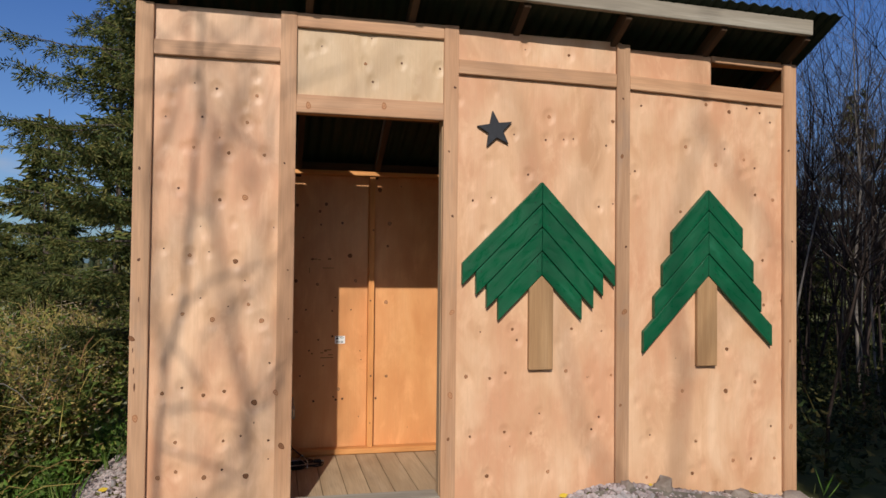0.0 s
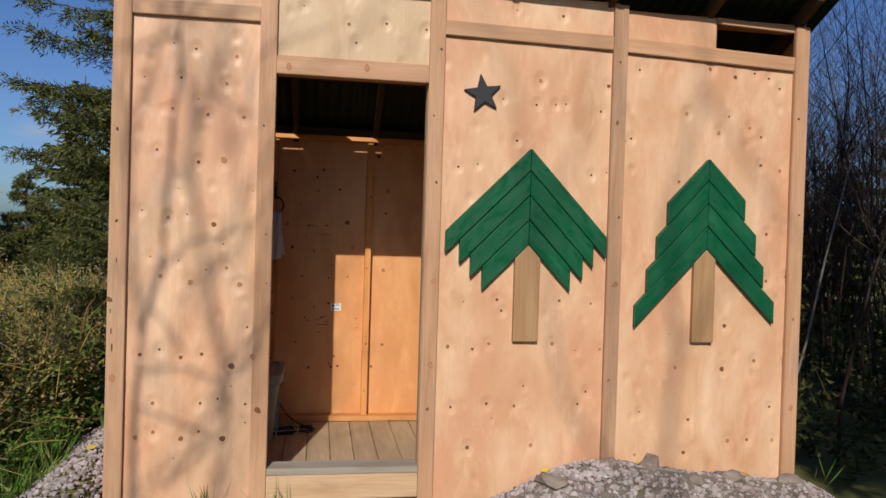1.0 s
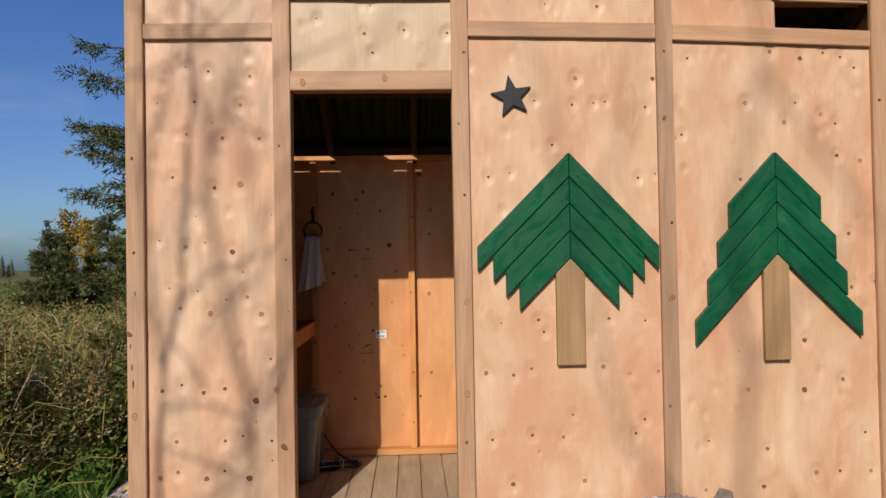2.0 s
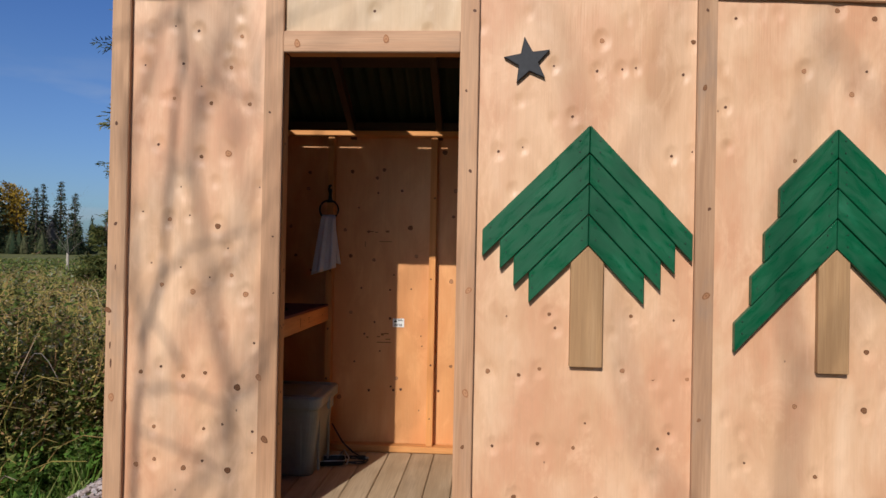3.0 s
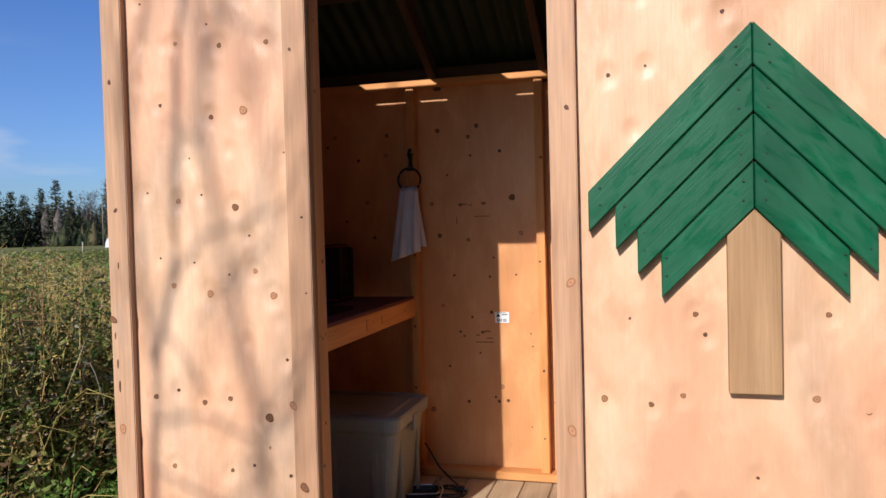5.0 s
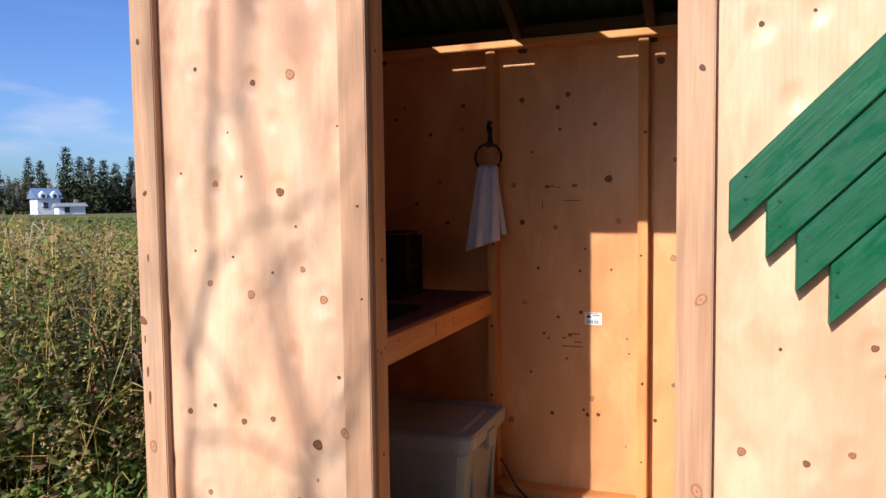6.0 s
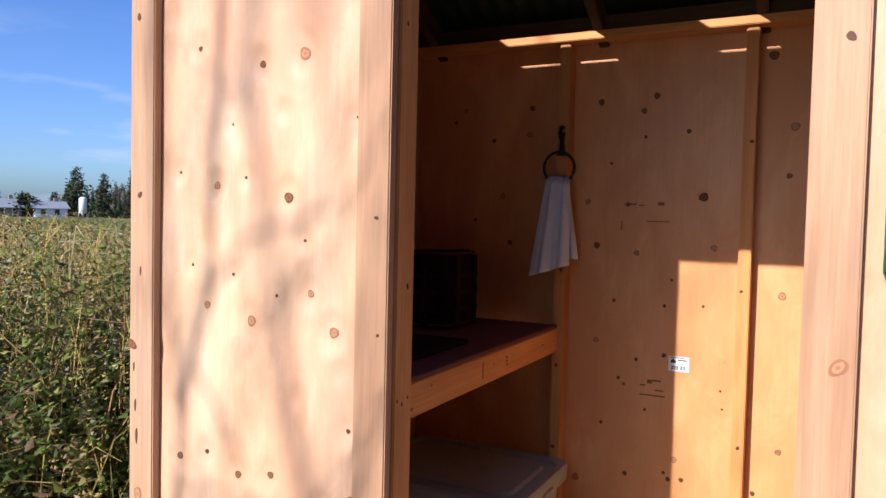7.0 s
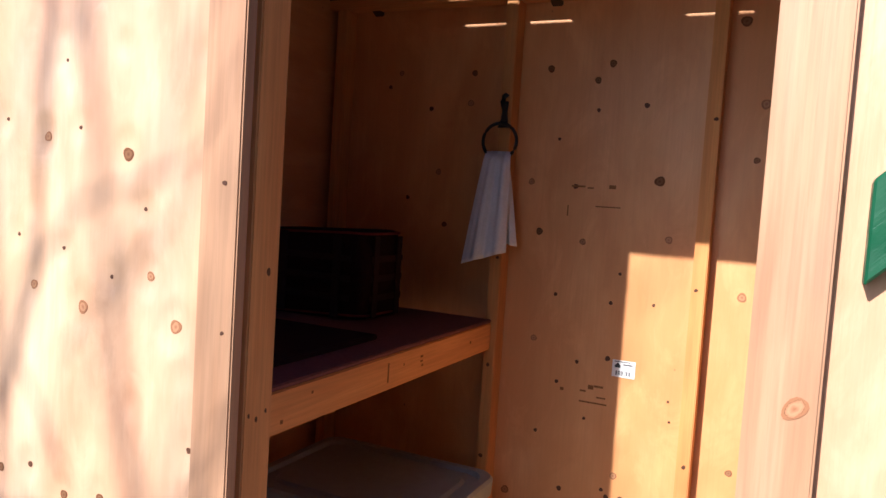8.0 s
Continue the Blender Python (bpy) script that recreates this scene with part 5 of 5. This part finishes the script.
for x, y, h, s in ((5.4, 7.0, 2.8, 51), (6.9, 6.4, 2.6, 52), (8.4, 7.0, 3.0, 53), (6.2, 8.6, 3.2, 54), (9.6, 8.0, 3.3, 55), (10.9, 7.2, 3.0, 56), (7.6, 8.9, 3.4, 57)):
    spruce(x, y, h, 1.3, "young_spruce", "dark bushy young spruce within the thicket", 0.9, 0.02, s, 1.3)


# trees on the sunny side, behind the camera: they cast the shade on the front and the thicket
def shade_point(x, z, d):
    """The place d metres toward the sun whose shadow falls on the front at (x, z)."""
    k = -d / 1.0
    return (x + 0.255 * k, k, z - 0.683 * k)


limbs = []
for d, w, pts in (
        (5.0, 0.021, ((-0.66, -1.3), (-0.65, 0.18), (-0.64, 0.45), (-0.62, 0.72), (-0.59, 0.84), (-0.54, 1.0), (-0.525, 1.25), (-0.51, 1.45), (-0.50, 1.75), (-0.47, 1.98), (-0.48, 2.35), (-0.47, 2.9))),
        (8.5, 0.025, ((-0.36, -0.6), (-0.20, 0.1), (-0.21, 0.44), (-0.25, 0.65), (-0.31, 0.95), (-0.36, 1.2), (-0.40, 1.45), (-0.39, 1.72), (-0.43, 1.95), (-0.50, 2.2), (-0.40, 2.36), (-0.27, 2.5), (-0.15, 2.8))),
        (6.5, 0.016, ((-0.64, 0.74), (-0.66, 0.96), (-0.68, 1.15), (-0.70, 1.5), (-0.66, 1.8), (-0.55, 2.25), (-0.55, 2.6))),
        (5.2, 0.011, ((-0.55, 1.0), (-0.48, 1.07), (-0.42, 1.14), (-0.34, 1.17), (-0.22, 1.20), (-0.08, 1.26), (0.02, 1.40))),
        (8.0, 0.014, ((-0.30, 0.93), (-0.24, 1.2), (-0.14, 1.42), (-0.06, 1.52), (0.05, 1.7))),
        (5.4, 0.010, ((-0.63, 0.49), (-0.5, 0.51), (-0.41, 0.515), (-0.30, 0.46), (-0.2, 0.45), (-0.05, 0.58), (0.02, 0.8))),
        (5.2, 0.010, ((-0.62, 0.31), (-0.57, 0.29), (-0.46, 0.24), (-0.33, 0.19), (-0.24, 0.15))),
        (5.5, 0.012, ((-0.24, 0.15), (-0.32, 0.1), (-0.40, 0.03), (-0.5, -0.1))),
        (6.5, 0.014, ((-0.50, 2.2), (-0.60, 2.13), (-0.70, 2.09), (-0.85, 2.05))),
        (8.0, 0.013, ((-0.39, 1.72), (-0.30, 1.9), (-0.26, 2.2), (-0.2, 2.5)))):
    n = len(pts)
    limbs.append(([shade_point(x, z, d + 0.12 * math.sin(1.7 * i + d)) for i, (x, z) in enumerate(pts)], [w * 0.86 * (1 - 0.45 * i / n) for i in range(n)], 8))
tw = np.random.default_rng(12)
for k in range(15):
    x, z = tw.uniform(-0.72, -0.05), tw.uniform(0.1, 2.4)
    a, L = tw.uniform(0.5, 2.6), tw.uniform(0.25, 0.6)
    limbs.append(([shade_point(x + L * u * math.cos(a) + 0.03 * math.sin(5 * u + k), z + L * u * math.sin(a), 5.2 + 0.2 * (k % 4)) for u in (0, 0.33, 0.66, 1)], [0.007, 0.006, 0.005, 0.003], 6))
twigs = []
for k in range(22):
    x, z = tw.uniform(-0.75, -0.05), 2.3 * tw.uniform(0, 1) ** 1.7 - 0.3
    a, L = tw.uniform(0.7, 2.4), tw.uniform(0.9, 1.6)
    twigs.append(([shade_point(x + L * u * math.cos(a) + 0.05 * math.sin(5 * u + k), z + L * u * math.sin(a), 9.0 + 0.4 * (k % 5)) for u in (0, 0.25, 0.5, 0.75, 1)], [0.0085, 0.008, 0.0075, 0.006, 0.004], 6))
yard_tree = empty("yard_tree", "leafless tree on the sunny side of the yard", "tree")
foot = shade_point(-0.66, -1.3, 5.0)
fork = shade_point(-0.36, -0.6, 8.5)
tubes_object("trunk", [([(foot[0] + 0.3, foot[1], -0.4), (foot[0] + 0.18, foot[1], 0.8), foot], [0.11, 0.09, 0.034], 12), ([(foot[0] + 0.18, foot[1], 0.8), fork], [0.07, 0.04], 10)], BARK, yard_tree)
for limb in limbs:
    tubes_object("limb", [limb], BARK, yard_tree)
tagged(tubes_object("twigs", twigs, BARK, yard_tree), kind="stuff")
# Unseen tree with random limbs, added to break up sun on the weeds.
weed_shade_tree = empty("yard_tree", "unseen many-limbed leafless tree added to shade the weeds", "tree")
for k in range(26):
    x, z, d = tw.uniform(-2.7, -1.05), tw.uniform(-0.6, 2.6), tw.uniform(5.5, 8.5)
    a, L, w = tw.uniform(0.6, 2.5), tw.uniform(0.7, 1.6), tw.uniform(0.018, 0.05)
    tubes_object("limb", [([shade_point(min(x + L * u * math.cos(a) + 0.06 * math.sin(6 * u + k), -1.0), z + L * u * math.sin(a), d) for u in (0, 0.25, 0.5, 0.75, 1)], [w, w * 0.9, w * 0.75, w * 0.6, w * 0.4], 6)], BARK, weed_shade_tree)
st = shade_point(-2.2, -0.4, 7.0)
tubes_object("trunk", [([(st[0], st[1], -0.4), (st[0] + 0.05, st[1], 2.0), (st[0], st[1], 7.0)], [0.13, 0.11, 0.05], 10)], BARK, weed_shade_tree)
tree2 = empty("yard_tree", "tall leafless tree on the sunny side of the yard", "tree")
high = []
for d, w, pts in ((13.0, 0.035, ((2.1, -1.0), (2.25, 0.6), (2.15, 1.3), (2.35, 2.1), (2.3, 3.0))), (13.0, 0.02, ((2.35, 2.1), (2.6, 1.75), (2.95, 1.25))), (12.5, 0.02, ((2.25, 0.6), (2.5, 0.95), (2.75, 1.2))),
                  (13.5, 0.025, ((2.2, -0.5), (1.6, 0.3), (1.4, 1.2), (1.25, 2.0), (0.95, 2.7))), (13.0, 0.016, ((1.4, 1.2), (1.65, 1.8), (1.75, 2.5)))):
    high.append(([shade_point(x, z, d) for x, z in pts], [w * 0.62 * (1 - 0.15 * i) for i in range(len(pts))], 8))
top = shade_point(2.1, -1.0, 13.0)
tubes_object("trunk", [([(top[0], top[1], -0.4), (top[0] + 0.1, top[1], 4.0), top], [0.13, 0.1, 0.04], 10)], BARK, tree2)
for limb in high:
    tubes_object("limb", [limb], BARK, tree2)
# These spruces are never in view; added to keep sun off the thicket.
for x, y, h, s in ((2.8, -7.5, 13.0, 41), (4.8, -8.0, 14.0, 42), (7.0, -8.5, 15.0, 43), (4.0, -11.0, 17.0, 44), (9.4, -9.0, 15.0, 45)):
    spruce(x, y, h, 1.9, "spruce_tree", "tall unseen spruce added to shade the thicket", 1.0, 0.05, s, 2.2)


# ---- distance ----
cores, grey_cores = [], []


def far_conifers(name, places, heights, material, label, n_each=320, thin=0.21, round_top=False):
    """Woods too far off to count: tiers of drooping sprays round slim dark cores."""
    base, way, side, length = [], [], [], []
    for (x, y), h in zip(places, heights):
        h = float(h)
        u = rng.uniform(0.04, 1.0, n_each)
        tier = (u * 11) % 1.0
        slim = rng.uniform(0.75, 1.25)
        rad = h * thin * slim * (np.sqrt(np.clip(1 - (2 * u - 1.05) ** 2, 0.02, 1)) if round_top else ((1 - u) ** 0.9 + 0.015) * (1.1 - 0.45 * tier)) * rng.uniform(0.25, 1.08, n_each)
        a = rng.uniform(0, 6.28, n_each)
        base.append(np.stack([x + rad * np.cos(a), y + rad * np.sin(a), -0.1 + h * u], 1))
        way.append(np.stack([np.cos(a), np.sin(a), rng.uniform(-0.9, 0.35, n_each)], 1))
        side.append(unit(n_each))
        length.append(h * (0.03 + 0.05 * (1 - u)) * rng.uniform(0.5, 1.4, n_each))
        (grey_cores if material is GREY_TWIGS else cores).append(([(x, y, -0.3), (x, y, 0.25 * h), (x, y, 0.6 * h), (x, y, 0.9 * h)], [0.55 * thin * h, 0.5 * thin * h, (0.6 if round_top else 0.24) * thin * h, 0.02 * thin * h], 7))
    length = np.concatenate(length)
    return tagged(leaves_object(name, np.concatenate(base), np.concatenate(way), np.concatenate(side), length, length * 0.6, material, None, 0.3, label, "stuff"), category="woods")


def ring(b, r):
    b = math.radians(b)
    return (0.9 - r * math.sin(b), -2.5 + r * math.cos(b))


def far_tree(b, r, h, wide, kind="spruce", seed=1):
    """One tree on the far side of the field: trunk and a crown of drooping or twiggy boughs."""
    q = np.random.default_rng(seed)
    x, y = ring(b, r)
    name, material, label = {"spruce": ("far_spruce", FAR_WOOD, "dark pointed spruce across the field"), "pine": ("far_pine", FAR_WOOD, "broad dark conifer with a rounded top across the field"),
                             "gold": ("golden_tree", GOLD_LEAF, "golden autumn tree across the field"), "bare": ("bare_tree", GREY_TWIGS, "grey leafless tree across the field")}[kind]
    t = empty(name, label, "tree", "trees across the field", at=(x, y, -0.15))
    lean = q.normal(0, 0.012)
    tubes_object("trunk", [([(0, 0, -0.2), (lean * h * 0.5, 0, h * 0.5), (lean * h, 0, h * 0.97)], [0.02 * h, 0.013 * h, 0.02], 6)], PALE_BARK if kind == "bare" else BARK, t)
    base, way, length = [], [], []
    tiers = int(15 + h * 0.5)
    for j in range(tiers):
        u = 0.06 + 0.93 * (j + q.uniform(-0.25, 0.25)) / tiers
        shape = {"spruce": (1 - u) ** 0.85 * 0.95 + 0.03, "pine": min(1.0, 2.1 * (1 - u)) ** 0.7 * 0.85 + 0.08, "gold": math.sqrt(max(0.05, 1 - (2 * u - 1.1) ** 2)), "bare": math.sqrt(max(0.04, 1 - (1.7 * u - 0.95) ** 2))}[kind]
        for _ in range(9):
            a, R = q.uniform(0, 6.28), wide * shape * q.uniform(0.45, 1.15)
            n = 9
            v = q.uniform(0.1, 1.0, n)
            droop = {"spruce": -0.35, "pine": -0.05, "gold": 0.25, "bare": 0.9}[kind]
            p = np.stack([R * v * math.cos(a), R * v * math.sin(a), h * u + droop * R * v + 0.18 * R * v * v], 1) + q.normal(0, 0.05 * wide + 0.02 * R, (n, 3))
            base.append(p)
            way.append(np.stack([np.full(n, math.cos(a)), np.full(n, math.sin(a)), np.full(n, droop)], 1) + q.normal(0, 0.5, (n, 3)))
            length.append(q.uniform(0.5, 1.3, n) * (0.16 * wide * shape + 0.03 * wide + 0.12))
    base, way, length = (np.concatenate(k) for k in (base, way, length))
    leaves_object("crown", base, way, q.normal(0, 1, base.shape), length, length * (0.16 if kind == "bare" else 0.5), material, t, 0.3)
    return t


n = 330
pl = [ring(rng.uniform(-60, 75), rng.uniform(160, 200)) for _ in range(n)]
far_conifers("far_woods", pl, rng.uniform(3.0, 6.5, n) * (0.7 + 0.7 * rng.uniform(size=n) ** 3), FAR_WOOD, "dark distant conifer woods along the field")
pl = [ring(rng.uniform(29, 44), rng.uniform(152, 168)) for _ in range(70)]
far_conifers("far_woods", pl, rng.uniform(3.5, 8.5, 70), FAR_WOOD, "dark distant conifers behind the greenhouse")
pl = [ring(rng.uniform(31, 44), rng.uniform(150, 165)) for _ in range(22)] + [ring(rng.uniform(49.3, 52.2), rng.uniform(165, 180)) for _ in range(22)]
far_conifers("bare_woods", pl, np.concatenate([rng.uniform(5, 9, 22), rng.uniform(4.5, 6.4, 22)]), GREY_TWIGS, "grey leafless distant trees", 420, 0.22, True)
pl = [ring(rng.uniform(30, 43), rng.uniform(138, 146)) for _ in range(60)]
far_conifers("far_shrubs", pl, rng.uniform(1.6, 4.6, 60), FAR_WOOD, "dark shrubs along the far side of the field", 420, 0.38)
pl = [ring(rng.uniform(43.5, 54.5), rng.uniform(172, 188)) for _ in range(70)]
far_conifers("far_woods", pl, rng.uniform(4.5, 8.2, 70), FAR_WOOD, "dark distant conifers behind the farmhouse", 320, 0.26)
for i, (b, h, wide, kind) in enumerate(((42.7, 12.6, 2.3, "spruce"), (43.6, 11.0, 2.4, "spruce"), (41.8, 10.4, 1.6, "spruce"), (40.6, 9.2, 1.8, "bare"), (39.55, 11.6, 1.7, "spruce"), (39.2, 12.6, 1.5, "bare"), (38.3, 11.2, 1.9, "spruce"),
                                        (37.5, 9.6, 1.6, "spruce"), (36.9, 9.8, 2.0, "bare"), (36.0, 12.0, 2.2, "pine"), (35.4, 12.9, 2.4, "pine"), (34.4, 12.9, 2.2, "gold"), (33.9, 11.6, 1.7, "gold"), (34.25, 11.0, 1.7, "spruce"), (33.5, 9.6, 2.4, "bare"),
                                        (32.8, 12.3, 1.7, "spruce"), (32.35, 13.4, 1.8, "spruce"), (31.3, 13.8, 2.1, "spruce"), (30.4, 11.5, 2.0, "spruce"), (24.5, 12.5, 2.6, "gold"), (23.2, 10.5, 2.3, "gold"), (26.0, 11.0, 2.2, "spruce"),
                                        (53.65, 9.6, 2.6, "spruce"), (51.9, 8.4, 2.2, "spruce"), (50.0, 10.6, 1.8, "spruce"), (49.3, 10.0, 1.9, "spruce"), (47.7, 12.6, 2.4, "spruce"), (46.85, 11.0, 2.2, "spruce"), (46.2, 10.6, 2.1, "spruce"),
                                        (45.4, 10.4, 2.2, "spruce"), (44.6, 9.6, 2.0, "spruce"), (56.75, 4.2, 1.8, "pine"), (55.0, 4.8, 1.5, "spruce"))):
    far_tree(b, 152 + 3 * math.sin(i * 2.4), h, wide * (1.3 if b < 44 else 1.55), kind, 100 + i)


tagged(tubes_object("far_woods", cores, FAR_WOOD), "dark inner mass of the distant woods", "woods", kind="stuff")


tagged(tubes_object("bare_woods", grey_cores, GREY_TWIGS), "grey twiggy mass of distant bare trees", "woods", kind="stuff")


def greenhouse(b, r):
    x, y = ring(b, r)
    g = empty("greenhouse", "low white plastic hoop greenhouse across the field", "greenhouse", at=(x, y, -0.2))
    bm = bmesh.new()
    rows = []
    for i in range(13):
        s = i / 12 * 11.5 - 5.75
        rows.append([bm.verts.new((s, 2.3 * math.cos(a), 2.25 * math.sin(a) ** 0.9 + 0.07 * math.sin(i * 2.1 + 1.3 * a) - 0.05 * (i % 2) * math.sin(a))) for a in [math.pi * k / 12 for k in range(13)]])
    for p, q in zip(rows, rows[1:]):
        for k in range(12):
            bm.faces.new((p[k], p[k + 1], q[k + 1], q[k]))
    bm.faces.new(rows[0])
    bm.faces.new(list(reversed(rows[-1])))
    film = part("film", bm, WHITE_PLASTIC, g)
    for i in range(0, 13, 2):
        s = i / 12 * 11.5 - 5.75
        tubes_object("hoop", [([(s, 2.33 * math.cos(math.pi * k / 12), 2.29 * max(0, math.sin(math.pi * k / 12)) ** 0.9) for k in range(13)], [0.02] * 13, 5)], WHITE_PLASTIC, g)
    part("door_end", box_bm(0.06, 1.6, 1.6, 0.02, at=(5.8, 0, 0.8)), FAR_WOOD, g)
    g.rotation_euler = (0, 0, radians(b - 38))
    g.scale = (0.78, 0.78, 0.76)
    return g


greenhouse(37.35, 112)


def house(b, r, w, d, h, roof_h, wall_mat, roof_mat, label, name="house"):
    x, y = ring(b, r)
    g = empty(name, label, "building", at=(x, y, -0.2))
    part("wall", box_bm(w, d, h, 0.05, at=(0, 0, h / 2)), wall_mat, g)
    bm = bmesh.new()
    e = 0.4
    pts = [(-w / 2 - e, -d / 2 - e, h - 0.1), (w / 2 + e, -d / 2 - e, h - 0.1), (w / 2 + e, d / 2 + e, h - 0.1), (-w / 2 - e, d / 2 + e, h - 0.1), (-w / 2 - e, 0, h + roof_h), (w / 2 + e, 0, h + roof_h)]
    v = [bm.verts.new(p) for p in pts]
    for f in ((0, 1, 5, 4), (2, 3, 4, 5), (0, 4, 3), (1, 2, 5), (3, 2, 1, 0)):
        bm.faces.new([v[i] for i in f])
    part("roof", bm, roof_mat, g)
    for i in range(int(w // 2.2)):
        win = part("window", box_bm(1.0, 0.08, 1.2, 0.02, at=(-w / 2 + 1.3 + 2.2 * i, -d / 2 - 0.03, h * 0.55)), HOUSE_WALL, g)
        part("pane", box_bm(0.84, 0.08, 1.04, 0.02, at=(-w / 2 + 1.3 + 2.2 * i, -d / 2 - 0.04, h * 0.55)), WINDOW, win)
    part("chimney", box_bm(0.6, 0.6, 1.2, 0.03, at=(w / 4, 0.2, h + roof_h)), ROCK, g)
    for px in ((-w / 4, w / 4) if name == "farmhouse" else ()):
        gable = part("dormer", prism_bm([(-0.55, -0.2), (0.55, -0.2), (0.55, 0.55), (0, 1.15), (-0.55, 0.55)], 1.6, 0.02), wall_mat, g)
        gable.matrix_basis = Matrix.Translation((px, -d / 2 + 1.3, h)) @ Matrix.Rotation(radians(90), 4, "X")
        part("pane", box_bm(0.5, 0.6, 0.04, 0.01, at=(0, 0.3, 1.61)), WINDOW, gable)
    g.rotation_euler = (0, 0, radians(b + 14))
    return g


house(49.1, 146, 3.6, 5, 2.9, 1.7, HOUSE_WALL, ROOF_BLUE, "pale blue farmhouse with a blue roof, far off", "farmhouse")
house(47.6, 142, 4.2, 3, 1.5, 0.5, HOUSE_WALL, ROOF_GREY, "low pale shed beside the farmhouse", "farm_shed")
house(55.4, 150, 5.2, 5, 1.7, 1.2, HOUSE_WALL, ROOF_GREY, "long low farm building with a grey roof", "farm_building")
house(58.0, 150, 4.5, 5, 1.7, 1.5, ROCK, ROOF_GREY, "grey barn across the field", "barn")


def water_tank(b, r):
    x, y = ring(b, r)
    g = empty("storage_silo", "small white silo standing on legs in the field", "silo", at=(x, y, -0.2))
    rings = []
    for h, rad in ((0.8, 0.2), (1.0, 0.58), (3.2, 0.58), (3.45, 0.4), (3.5, 0.1)):
        rings.append([(rad * math.cos(2 * math.pi * i / 20), rad * math.sin(2 * math.pi * i / 20), h) for i in range(20)])
    part("tank", loft(rings), SILO, g, smooth=True)
    for k in range(4):
        a = math.pi / 4 + k * math.pi / 2
        tubes_object("leg", [([(0.5 * math.cos(a), 0.5 * math.sin(a), 1.3), (0.65 * math.cos(a), 0.65 * math.sin(a), 0.0)], [0.06, 0.06], 6)], STEEL, g)
    return g


water_tank(53.2, 130)


def fence_post(b, r, h):
    x, y = ring(b, r)
    z = float(ground_z(x, y))
    ob = tubes_object("fence_post", [([(x, y, z - 0.1), (x + 0.02, y, z + h)], [0.06, 0.05], 7)], GREY_WOOD)
    tagged(ob, "weathered wooden fence post in the field", "post", "fence posts")


for b, r, h in ((35.8, 45, 0.85), (31.3, 33, 1.25), (41.0, 60, 1.2)):
    fence_post(b, r, h)
for b, h in ((39.8, 7.5), (37.6, 6.5)):
    x, y = ring(b, 128)
    tagged(tubes_object("utility_pole", [([(x, y, -0.3), (x, y, h)], [0.1, 0.07], 7)], PALE_BARK), "pale wooden pole before the woods", "pole", "poles")
x, y = ring(31.1, 32)
tagged(tubes_object("bare_sapling", bare_tree(x, y, 3.1, 0.022, np.random.default_rng(5), 9, 0.9), PALE_BARK), "pale leafless sapling beside a fence post in the field", "sapling")
